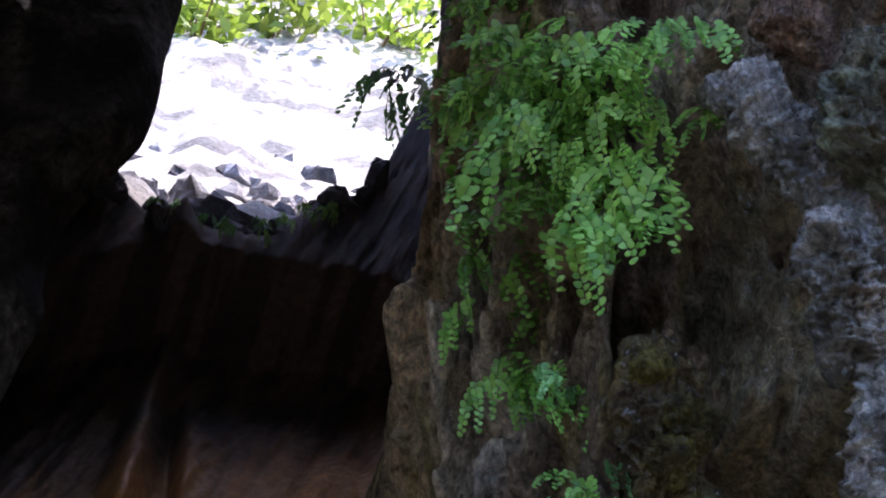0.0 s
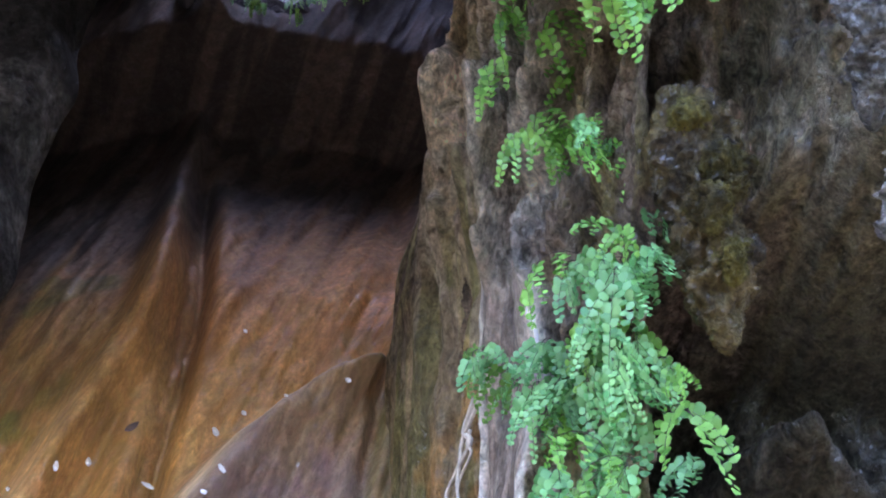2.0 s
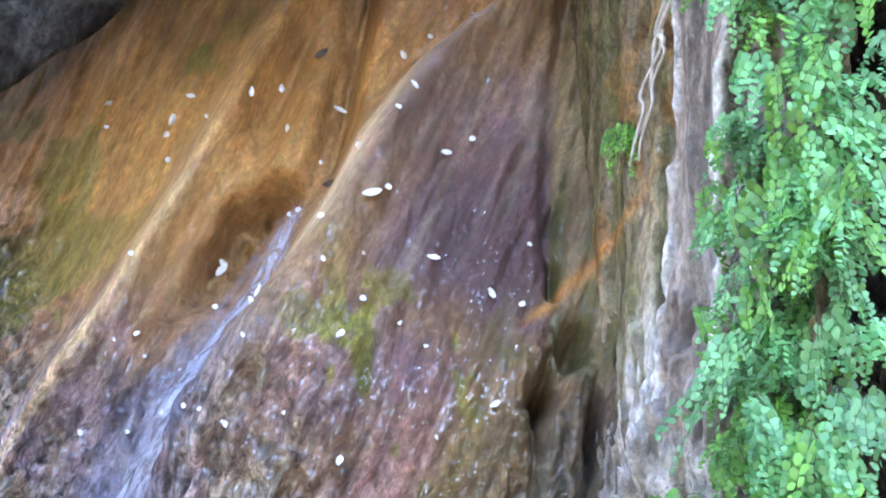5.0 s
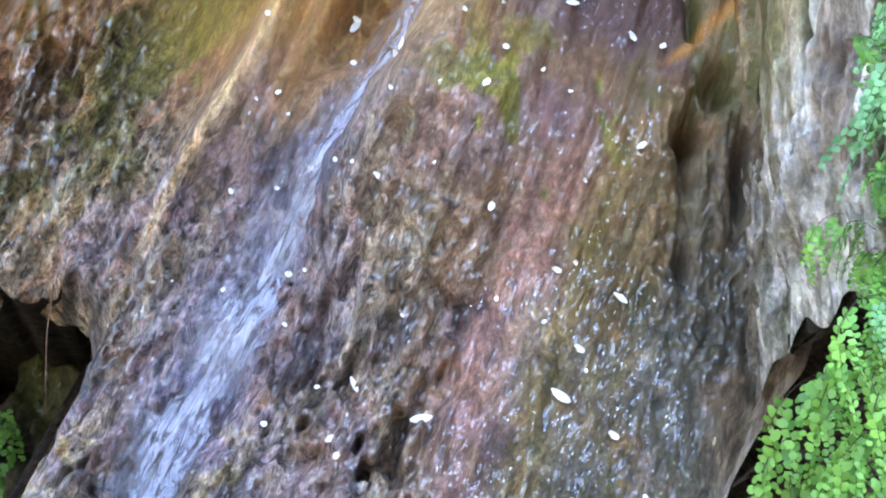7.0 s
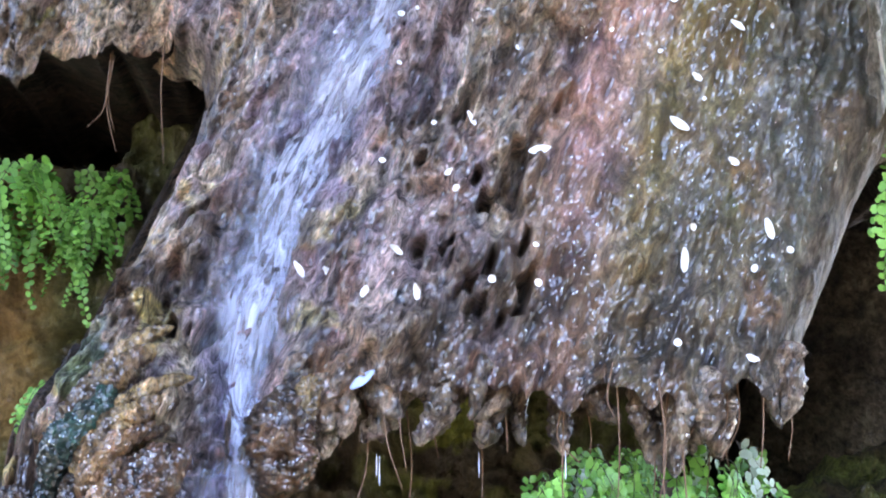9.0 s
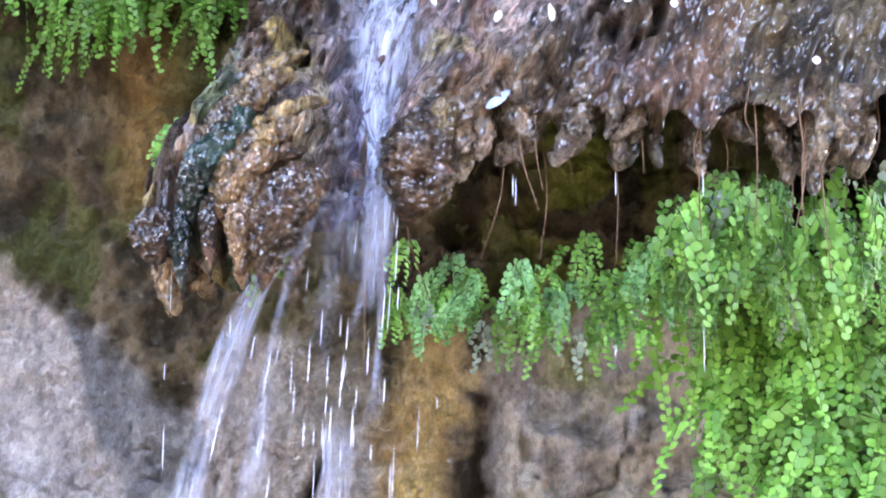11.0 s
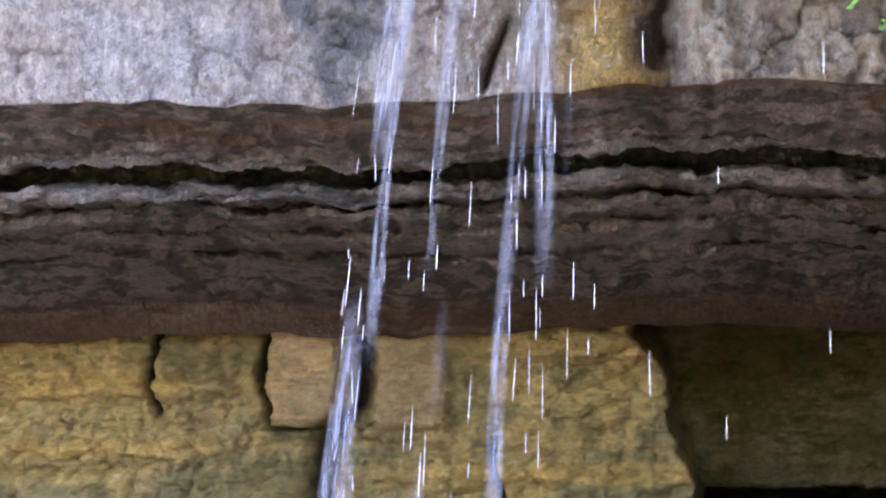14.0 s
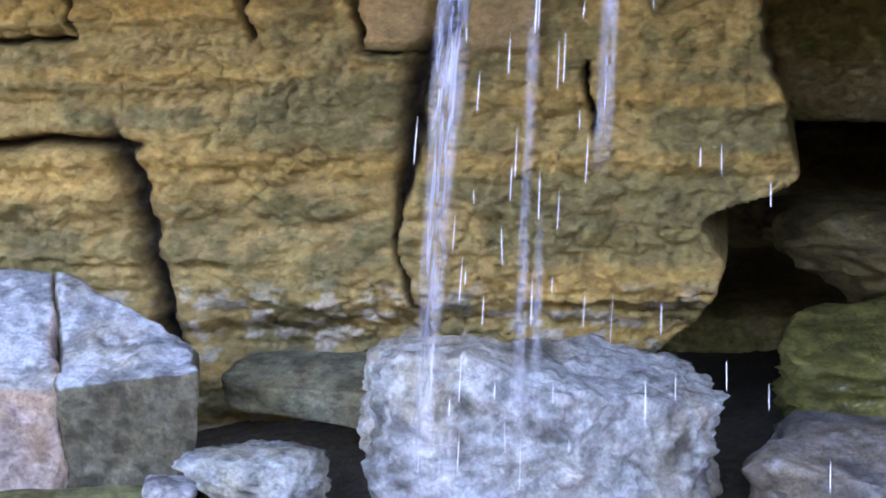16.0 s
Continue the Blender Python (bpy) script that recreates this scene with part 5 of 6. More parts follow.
for a in ((-0.105, 2.60, 2.20, -0.54, -0.02, 0.050, 0.052, -0.1, 1, 22, 1.0), (-0.12, 2.61, 2.18, -0.46, 0.03, 0.022, 0.035, -0.1, 2, 16, 0.7),
          (-0.09, 2.60, 2.22, -0.27, 0.03, 0.028, 0.03, 0.0, 3, 20, 0.65), (0.05, 2.60, 2.30, -0.40, 0.0, 0.030, 0.026, 0.0, 4, 20, 0.7),
          (-0.07, 2.58, 2.25, -0.36, -0.05, 0.025, 0.022, 0.0, 5, 18, 0.6), (0.03, 2.59, 2.33, -0.14, 0.0, 0.026, 0.018, 0.05, 6, 18, 0.6),
          (-0.02, 2.61, 2.29, -0.12, 0.02, 0.06, 0.05, 1.3, 7, 22, 0.7), (-0.055, 2.61, 2.28, -0.10, 0.02, 0.05, 0.04, 1.5, 8, 20, 0.7),
          (0.015, 2.57, 2.34, -0.10, -0.02, 0.05, 0.03, 1.9, 9, 10, 0.9)):
    fall(*a)


def drip(x, y, z0, z1, seed, n=6):
    """A line of single drops under a root or a stone tooth."""
    r = np.random.default_rng(seed)
    z = z1 + (z0 - z1) * r.uniform(0, 1, n)
    z[0] = z0
    places = np.stack([x + r.normal(size=n) * 0.004, np.full(n, y), z], -1)
    v, f = spindles(places, r.uniform(0.015, 0.07, n), r.uniform(0.0008, 0.0014, n), np.zeros(n))
    me = bpy.data.meshes.new("drip")
    me.from_pydata(v, [], f)
    me.materials.append(DROP)
    return tagged(new("drip", me), "line of water drops under the tufa hem", "drips", kind="stuff")


for i, (x, y, z0, z1) in enumerate(((0.08, 2.6, 2.37, 0.2), (-0.29, 2.66, 2.19, 0.3), (0.17, 2.6, 2.3, 0.1), (0.02, 2.62, 2.3, 0.2), (0.31, 2.58, 2.3, 0.0),
                                    (-0.34, 2.72, 2.25, 0.0), (-0.2, 2.64, 2.18, 0.0), (0.42, 2.56, 2.3, 0.2))):
    drip(x, y, z0, z1, 300 + i)


# ---------------------------------------------------------------- tufa knobs, roots and teeth
def lump_tube(name, line, radii, mat, tint, seed, parent=None, rough=0.25, around=110, along=180, wet=0.3):
    """A knobby body round a bent line, closed at both ends."""
    line, radii = np.asarray(line, float), np.asarray(radii, float)
    s = np.linspace(0, 1, along)
    kn = np.linspace(0, 1, len(line))
    c = np.stack([curve(s, kn, line[:, i]) for i in range(3)], -1)
    r = np.maximum(curve(s, kn, radii), 0.001)
    cap = np.sqrt(np.clip(1 - ((s - 0.5) * 2) ** 8, 0.0, 1))
    t = np.gradient(c, axis=0)
    t /= np.linalg.norm(t, axis=1)[:, None]
    a1 = np.cross(t, [0.3, 0.9, 0.1])
    a1 /= np.linalg.norm(a1, axis=1)[:, None]
    a2 = np.cross(t, a1)
    ang = np.linspace(0, 2 * math.pi, around, endpoint=False)
    d = a1[:, None] * np.cos(ang)[None, :, None] + a2[:, None] * np.sin(ang)[None, :, None]
    r = r * 0.72
    p = c[:, None] + d * (r * cap)[:, None, None]
    w = 1.0 / radii.mean()
    n = fbm(p[..., 0] * w * 0.9, p[..., 1] * w * 0.9, p[..., 2] * w * 0.7, 4, seed) + 0.7 * ridge(p[..., 0] * w * 1.8, p[..., 1] * w * 1.8, p[..., 2] * w * 1.5, 4, seed + 5)
    n = n + 0.45 * ridge(p[..., 0] * w * 4, p[..., 1] * w * 4, p[..., 2] * w * 3.4, 3, seed + 7)
    p = p + d * (r * cap)[:, None, None] * rough * n[..., None]
    v = np.concatenate([p.reshape(-1, 3), c[:1], c[-1:]])
    idx = np.arange(along * around).reshape(along, around)
    q = np.stack([idx[:-1], np.roll(idx[:-1], -1, 1), np.roll(idx[1:], -1, 1), idx[1:]], -1).reshape(-1, 4).tolist()
    k = along * around
    q += [(k, idx[0, (j + 1) % around], idx[0, j]) for j in range(around)] + [(k + 1, idx[-1, j], idx[-1, (j + 1) % around]) for j in range(around)]
    me = bpy.data.meshes.new(name)
    me.from_pydata(v.tolist(), [], q)
    me.materials.append(mat)
    a, b = (colour(*x) for x in tint)
    col = np.ones((len(v), 4))
    m = fbm(v[:, 0] * 14, v[:, 1] * 14, v[:, 2] * 14, 4, seed + 9)
    col[:, :3] = blend(a, b, step(-0.3, 0.5, m))
    me.color_attributes.new("tint", "FLOAT_COLOR", "POINT").data.foreach_set("color", col.ravel())
    me.attributes.new("wet", "FLOAT", "POINT").data.foreach_set("value", np.full(len(v), wet))
    me.attributes.new("grit", "FLOAT", "POINT").data.foreach_set("value", np.ones(len(v)))
    me.polygons.foreach_set("use_smooth", [True] * len(me.polygons))
    ob = new(name, me)
    ob.parent = parent
    return ob


MOSS_BROWN = ((0.14, 0.11, 0.045), (0.075, 0.06, 0.032))
GREY = ((0.46, 0.46, 0.46), (0.20, 0.20, 0.19))
BROWN = ((0.22, 0.16, 0.11), (0.10, 0.075, 0.055))
GREEN_GREY = ((0.26, 0.30, 0.22), (0.15, 0.15, 0.11))
GROUP = "tufa knobs on the pillar"
tagged(lump_tube("stalactite", [(1.035, 1.72, 3.80), (1.04, 1.68, 3.73), (1.05, 1.69, 3.63), (1.075, 1.72, 3.53), (1.095, 1.75, 3.44)], [0.03, 0.056, 0.056, 0.048, 0.02], MOSSY, MOSS_BROWN, 210, rough=0.3),
       "thick stalactite of brown moss hanging from the pillar", "stalactite", GROUP)
stalactite = bpy.data.objects["stalactite"]
for i, (x, y, z, r) in enumerate(((1.03, 1.65, 3.70, 0.028), (1.07, 1.655, 3.63, 0.032), (1.05, 1.66, 3.58, 0.028), (1.085, 1.69, 3.53, 0.025))):
    tagged(lump_tube("moss_cushion", [(x, y, z + r), (x - 0.006, y - 0.012, z), (x, y, z - r * 1.3)], [r * 0.5, r, r * 0.4], MOSSY, ((0.15, 0.135, 0.035), (0.09, 0.075, 0.03)), 215 + i, stalactite, 0.4, 60, 70, 0.1), "cushion of yellow-green moss")
tagged(lump_tube("flowstone", [(1.08, 1.52, 4.10), (1.12, 1.46, 4.02), (1.16, 1.44, 3.93), (1.21, 1.44, 3.84), (1.22, 1.46, 3.78)], [0.02, 0.048, 0.045, 0.04, 0.02], MOSSY, GREY, 220, rough=0.35, wet=0.5),
       "grey knobby rib of tufa", "tufa", GROUP)
tagged(lump_tube("flowstone", [(1.21, 1.45, 3.84), (1.19, 1.43, 3.76), (1.20, 1.45, 3.68), (1.19, 1.50, 3.60)], [0.02, 0.045, 0.05, 0.02], MOSSY, GREY, 230, rough=0.38, wet=0.6),
       "wet grey knob of tufa below a rib", "tufa", GROUP)
tagged(lump_tube("flowstone", [(1.27, 1.36, 4.06), (1.25, 1.34, 3.98), (1.24, 1.36, 3.90), (1.26, 1.40, 3.82)], [0.03, 0.07, 0.075, 0.03], MOSSY, GREEN_GREY, 240, rough=0.28),
       "rounded green-grey boss of tufa", "tufa", GROUP)
tagged(lump_tube("flowstone", [(1.26, 1.50, 3.66), (1.25, 1.48, 3.56), (1.26, 1.50, 3.44), (1.25, 1.54, 3.34)], [0.03, 0.06, 0.055, 0.03], MOSSY, GREY, 250, rough=0.35, wet=0.4),
       "pale grey knob of tufa low on the pillar", "tufa", GROUP)
tagged(lump_tube("flowstone", [(1.14, 1.46, 4.20), (1.17, 1.40, 4.12), (1.20, 1.40, 4.05)], [0.02, 0.04, 0.02], MOSSY, ((0.30, 0.20, 0.15), (0.16, 0.11, 0.08)), 260, rough=0.35),
       "reddish brown knob of tufa", "tufa", GROUP)
tagged(lump_tube("flowstone", [(1.26, 1.28, 4.32), (1.24, 1.26, 4.22), (1.23, 1.30, 4.12)], [0.05, 0.07, 0.02], MOSSY, MOSS_BROWN, 270, rough=0.3),
       "mossy yellow-brown boss of tufa", "tufa", GROUP)
tagged(lump_tube("flowstone", [(0.93, 2.45, 4.50), (0.935, 2.42, 4.35), (0.94, 2.44, 4.20), (0.93, 2.50, 4.05), (0.92, 2.52, 3.85)], [0.02, 0.045, 0.05, 0.04, 0.02], MOSSY, BROWN, 280, rough=0.4),
       "brown knobby rib beside the crest", "tufa", GROUP)
tagged(lump_tube("flowstone", [(0.955, 2.34, 4.15), (0.945, 2.30, 4.0), (0.935, 2.32, 3.85), (0.93, 2.36, 3.7)], [0.015, 0.035, 0.035, 0.015], MOSSY, BROWN, 290, rough=0.4),
       "thin brown rib of tufa", "tufa", GROUP)


def tube(name, line, radius, mat, parent=None, sides=6, taper=0.4):
    line = np.asarray(line, float)
    n = max(10, 5 * len(line))
    s = np.linspace(0, 1, n)
    c = np.stack([curve(s, np.linspace(0, 1, len(line)), line[:, i]) for i in range(3)], -1)
    t = np.gradient(c, axis=0)
    t /= np.linalg.norm(t, axis=1)[:, None] + 1e-9
    a1 = np.cross(t, [0.3, 0.9, 0.1])
    a1 /= np.linalg.norm(a1, axis=1)[:, None]
    a2 = np.cross(t, a1)
    ang = np.linspace(0, 2 * math.pi, sides, endpoint=False)
    r = radius * (1 - (1 - taper) * s)
    p = c[:, None] + (a1[:, None] * np.cos(ang)[None, :, None] + a2[:, None] * np.sin(ang)[None, :, None]) * r[:, None, None]
    idx = np.arange(n * sides).reshape(n, sides)
    q = np.stack([idx[:-1], np.roll(idx[:-1], -1, 1), np.roll(idx[1:], -1, 1), idx[1:]], -1).reshape(-1, 4).tolist()
    q += [idx[0].tolist()[::-1], idx[-1].tolist()]
    me = bpy.data.meshes.new(name)
    me.from_pydata(p.reshape(-1, 3).tolist(), [], q)
    me.materials.append(mat)
    me.polygons.foreach_set("use_smooth", [True] * len(me.polygons))
    ob = new(name, me)
    ob.parent = parent
    return ob


def pillar_point(u, z, off=0.03):
    x, y = pillar_place(np.array(u), np.array(z))
    return float(x) - off * 0.6, float(y) - off


nose = bpy.data.objects["tufa_curtain"]
OCHRE = ((0.38, 0.25, 0.11), (0.15, 0.095, 0.05))
RUST = ((0.27, 0.155, 0.075), (0.13, 0.075, 0.04))
TEAL = ((0.025, 0.075, 0.06), (0.015, 0.035, 0.03))
UMBER = ((0.15, 0.085, 0.05), (0.07, 0.045, 0.03))
for i, (line, radii, tint, label) in enumerate((
        ([(-0.09, 2.60, 2.37), (-0.14, 2.55, 2.34), (-0.185, 2.54, 2.30), (-0.22, 2.56, 2.25)], [0.012, 0.022, 0.022, 0.012], OCHRE, "ochre rib of tufa"),
        ([(-0.10, 2.59, 2.33), (-0.15, 2.54, 2.31), (-0.19, 2.53, 2.265), (-0.205, 2.55, 2.22)], [0.01, 0.018, 0.019, 0.010], RUST, "rust brown rib of tufa"),
        ([(-0.12, 2.58, 2.44), (-0.17, 2.57, 2.40), (-0.22, 2.57, 2.345), (-0.26, 2.60, 2.28)], [0.012, 0.022, 0.024, 0.012], OCHRE, "ochre rib of tufa"),
        ([(-0.165, 2.57, 2.40), (-0.205, 2.55, 2.33), (-0.24, 2.55, 2.285), (-0.255, 2.58, 2.22)], [0.012, 0.024, 0.026, 0.010], TEAL, "dark green film of algae over tufa"),
        ([(-0.075, 2.58, 2.29), (-0.11, 2.53, 2.255), (-0.135, 2.52, 2.205), (-0.15, 2.545, 2.13)], [0.016, 0.036, 0.034, 0.008], UMBER, "umber lobe of tufa"),
        ([(-0.186, 2.55, 2.25), (-0.182, 2.525, 2.22), (-0.178, 2.53, 2.18), (-0.174, 2.54, 2.13)], [0.012, 0.017, 0.014, 0.006], RUST, "orange hanging drip of tufa"),
        ([(-0.29, 2.60, 2.25), (-0.30, 2.575, 2.215), (-0.292, 2.58, 2.17)], [0.014, 0.030, 0.012], UMBER, "dark knob of tufa"),
        ([(-0.262, 2.58, 2.26), (-0.262, 2.565, 2.20), (-0.258, 2.57, 2.13)], [0.010, 0.014, 0.004], TEAL, "dark green hanging drip"),
        ([(-0.07, 2.60, 2.40), (-0.115, 2.57, 2.385), (-0.16, 2.56, 2.355), (-0.20, 2.57, 2.325)], [0.006, 0.011, 0.012, 0.006], OCHRE, "ochre rib of tufa"),
        ([(-0.10, 2.60, 2.47), (-0.15, 2.585, 2.445), (-0.20, 2.59, 2.40), (-0.235, 2.60, 2.36)], [0.006, 0.012, 0.012, 0.006], OCHRE, "ochre rib of tufa"),
        ([(-0.15, 2.56, 2.29), (-0.165, 2.53, 2.26), (-0.163, 2.525, 2.21), (-0.16, 2.54, 2.16)], [0.008, 0.012, 0.011, 0.004], RUST, "orange hanging drip of tufa"),
        ([(-0.215, 2.56, 2.27), (-0.222, 2.54, 2.235), (-0.222, 2.545, 2.20), (-0.22, 2.56, 2.15)], [0.008, 0.012, 0.010, 0.004], UMBER, "umber hanging drip of tufa"),
        ([(0.055, 2.62, 2.38), (0.052, 2.575, 2.33), (0.047, 2.58, 2.28), (0.04, 2.61, 2.23)], [0.02, 0.048, 0.046, 0.014], UMBER, "umber knob of tufa beside the fall"),
        ([(0.085, 2.60, 2.40), (0.082, 2.57, 2.36), (0.08, 2.575, 2.30)], [0.014, 0.018, 0.005], OCHRE, "ochre hanging drip of tufa"))):
    tagged(lump_tube("knob", line, radii, TUFA, tint, 370 + 3 * i, nose, 0.30, 70, 110, 0.9), label)

rr = np.random.default_rng(77)
for u0, z0, u1, z1, rad in ((0.225, 3.66, 0.165, 3.47, 0.005),
                            (0.232, 3.65, 0.175, 3.46, 0.004), (0.235, 3.62, 0.19, 3.50, 0.003)):
    pts = []
    for k in np.linspace(0, 1, 7):
        z = z0 + (z1 - z0) * k
        x, y = pillar_point(u0 + (u1 - u0) * k + rr.normal() * 0.007, z, 0.04)
        pts.append((x, y, z))
    tagged(tube("root", pts, rad, ROOT), "pale root running down the tufa pillar", "root", "roots on the pillar")

curtain = bpy.data.objects["tufa_curtain"]
for i in range(48):
    x = float(rr.uniform(0.04, 0.74)) if i < 42 else float(rr.uniform(-0.34, -0.1))
    z = float(lip_z(np.array([x]))[0]) + 0.02
    y = float(curtain_y(np.array([x]), np.array([z]))[0]) + float(rr.uniform(-0.01, 0.10))
    ln, rad = float(rr.uniform(0.03, 0.10)), float(rr.uniform(0.010, 0.026))
    lump_tube("stalactite", [(x, y, z + 0.03), (x + rr.normal() * 0.012, y, z - ln * 0.4), (x + rr.normal() * 0.02, y, z - ln)], [rad, rad * 0.9, rad * 0.4], TUFA, ((0.27, 0.20, 0.15), (0.10, 0.075, 0.06)) if i < 42 else ((0.26, 0.17, 0.09), (0.14, 0.09, 0.055)), 400 + i, curtain, 0.5, 22, 26, 0.8)
for i in range(30):
    x = float(rr.uniform(-0.1, 0.76))
    z = float(lip_z(np.array([x]))[0]) + 0.01
    y = float(curtain_y(np.array([x]), np.array([z]))[0]) + float(rr.uniform(-0.01, 0.12))
    ln = float(rr.uniform(0.05, 0.22))
    tube("rootlet", [(x, y, z + 0.02), (x + rr.normal() * 0.008, y, z - ln / 2), (x + rr.normal() * 0.014, y, z - ln)], 0.0016, TWIG, curtain, 4)
for i in range(4):
    x = float(rr.uniform(-0.5, -0.15))
    z = 3.13 + float(rr.uniform(-0.02, 0.02))
    y = float(curtain_y(np.array([x]), np.array([z]))[0])
    tube("rootlet", [(x, y, z + 0.02), (x + rr.normal() * 0.01, y, z - 0.08), (x + rr.normal() * 0.02, y, z - float(rr.uniform(0.1, 0.24)))], 0.0018, TWIG, bpy.data.objects["tufa_shelf"], 4)


# the moss bank from which the low drape of fern hangs
tagged(lump_tube("moss_bank", [(0.50, 3.25, 2.04), (0.62, 3.22, 2.05), (0.85, 3.25, 2.1), (1.3, 3.3, 2.2), (1.7, 3.4, 2.3)], [0.05, 0.17, 0.26, 0.3, 0.2], MOSSY, ((0.10, 0.12, 0.03), (0.08, 0.06, 0.035)), 500, rough=0.2, around=60),
       "hanging bank of moss and roots under the tufa", "moss bank")


# ---------------------------------------------------------------- maidenhair fern
def frond_mesh(name, seed, length, leaf, leaf_mat, pinnae, lift):
    """One drooping frond: a thin arching stalk with hanging side stalks, each with two ranks of fan-shaped leaflets that shrink towards its tip."""
    r = np.random.default_rng(seed)
    v, f, m = [], [], []

    def unit(a):
        return a / (np.linalg.norm(a) + 1e-9)

    def stalk(a, b, w):
        s = unit(np.cross(b - a, [0.2, 1, 0.1])) * w
        q = unit(np.cross(s, b - a)) * w
        k = len(v)
        v.extend([a + s, a - s * 0.5 + q, a - s * 0.5 - q, b + s * 0.7, b - s * 0.35 + q * 0.7, b - s * 0.35 - q * 0.7])
        for i in range(3):
            j = (i + 1) % 3
            f.append((k + i, k + j, k + 3 + j, k + 3 + i))
            m.append(1)

    def leaflet(at, axis, up, size):
        axis = unit(axis)
        up = unit(up - axis * (up @ axis))
        side = np.cross(up, axis)
        k = len(v)
        mid = at + axis * size * 0.55
        v.append(mid + up * size * 0.06)
        v.append(at)
        for i, ang in enumerate(np.linspace(-1.95, 1.95, 9)):
            rad = size * 0.58 * (1 + 0.07 * math.cos(ang * 6) + r.normal() * 0.035)
            v.append(mid + axis * math.cos(ang) * rad * 0.8 + side * math.sin(ang) * rad * 1.08 - up * size * 0.12 * r.uniform(0, 1))
        for i in range(9):
            f.append((k, k + 1 + i, k + 2 + i))
            m.append(0)
        f.append((k, k + 10, k + 1))
        m.append(0)

    t = np.linspace(0, 1, pinnae + 1)
    sway = r.normal() * 0.25
    line = np.stack([sway * length * t, -length * 0.42 * np.sin(t * 1.7), length * (0.22 * t - 0.62 * t**1.8)], -1)
    for i in range(pinnae):
        stalk(line[i], line[i + 1], 0.0010)
        ln = length * r.uniform(0.45, 0.75) * (1 if i < pinnae - 1 else 1.15)
        sgn = 1 if i % 2 else -1
        if i == pinnae - 1:
            sgn = 0
        n = max(5, int(ln / (leaf * 0.52)))
        up = np.array([r.normal() * 0.35, -0.85, lift + r.normal() * 0.3])
        run = np.array([0.5 * sgn + r.normal() * 0.12, -0.12 + r.normal() * 0.1, -0.75])
        at = line[i + 1]
        for j in range(n):
            s = j / n
            step_to = at + unit(run + np.array([-0.4 * sgn * s, 0.1 * s, -0.5 * s])) * ln / n
            stalk(at, step_to, 0.0006)
            across = np.cross(unit(run), unit(up)) * (1 if j % 2 else -1)
            leaflet(step_to, across * 0.8 + unit(run) * 0.65 + r.normal(size=3) * 0.08, up + r.normal(size=3) * 0.3, leaf * (1.08 - 0.5 * s) * r.uniform(0.85, 1.1))
            at = step_to
        leaflet(at, run, up, leaf * 0.55)
    me = bpy.data.meshes.new(name)
    me.from_pydata([tuple(x) for x in v], [], f)
    me.materials.append(leaf_mat)
    me.materials.append(STEM)
    me.polygons.foreach_set("material_index", m)
    me.polygons.foreach_set("use_smooth", [True] * len(f))
    return me


FRONDS = {k: [frond_mesh("frond", 600 + 20 * j + i, ln, leaf, mat, pinnae, lift) for i in range(6)] for j, (k, ln, leaf, mat, pinnae, lift) in enumerate((
    ("green", 0.18, 0.0175, LEAF, 5, 0.1), ("cool", 0.15, 0.0165, LEAF_COOL, 6, 0.0), ("pale", 0.17, 0.021, LEAF_PALE, 3, 0.1), ("small", 0.17, 0.017, LEAF, 5, 0.2), ("long", 0.25, 0.018, LEAF, 5, 0.2), ("top", 0.18, 0.0185, LEAF_LIT, 5, 0.1)))}


def fern(x, y, z, facing, kinds, count, size, seed, label, spread=0.05, fan=55):
    r = np.random.default_rng(seed)
    root = new("maidenhair_fern")
    root.location = (x, y, z)
    for _ in range(count):
        me = FRONDS[kinds[int(r.integers(len(kinds)))]][int(r.integers(6))]
        ob = new("frond", me)
        ob.parent = root
        ob.matrix_basis = Matrix.Translation((r.normal() * spread * 0.6, r.normal() * spread * 0.3, r.normal() * spread)) @ pose(0, 0, 0, r.normal() * 14, r.normal() * 14, facing + r.uniform(-fan, fan)) @ Matrix.Scale(float(size * r.uniform(0.7, 1.2)), 4)
    return tagged(root, label, "fern", "maidenhair ferns")


# on the pillar: stretches of its flank, from the top of the opening down to its foot
rf = np.random.default_rng(5)
PATCHES = (  # u from, u to, z from, z to, plants, kinds, size, fronds in a plant
    (0.26, 0.36, 4.30, 4.70, 7, ("top", "top", "small"), 0.75, 5),
    (0.13, 0.22, 4.60, 4.92, 4, ("top", "top", "small"), 0.7, 4),
    (0.33, 0.50, 3.98, 4.30, 9, ("top", "top", "small"), 0.8, 6),
    (0.44, 0.50, 3.98, 4.16, 4, ("top",), 0.65, 4),
    (0.28, 0.33, 4.02, 4.20, 3, ("green",), 0.6, 4),
    (0.385, 0.43, 3.72, 3.82, 2, ("green", "cool"), 0.5, 3),
    (0.38, 0.475, 3.40, 3.58, 7, ("cool", "cool", "green"), 0.68, 5),
    (0.37, 0.42, 3.22, 3.48, 5, ("cool",), 0.6, 4),
    (0.42, 0.53, 3.10, 3.34, 6, ("cool", "cool", "green"), 0.70, 5),
    (0.41, 0.50, 2.98, 3.22, 7, ("cool",), 0.65, 4),
    (0.365, 0.415, 2.95, 3.30, 7, ("cool", "cool", "green"), 0.5, 4),
    (0.37, 0.43, 2.84, 3.00, 7, ("cool", "green"), 0.5, 4),
    (0.44, 0.535, 2.84, 3.02, 6, ("cool", "cool", "green"), 0.7, 4),
)
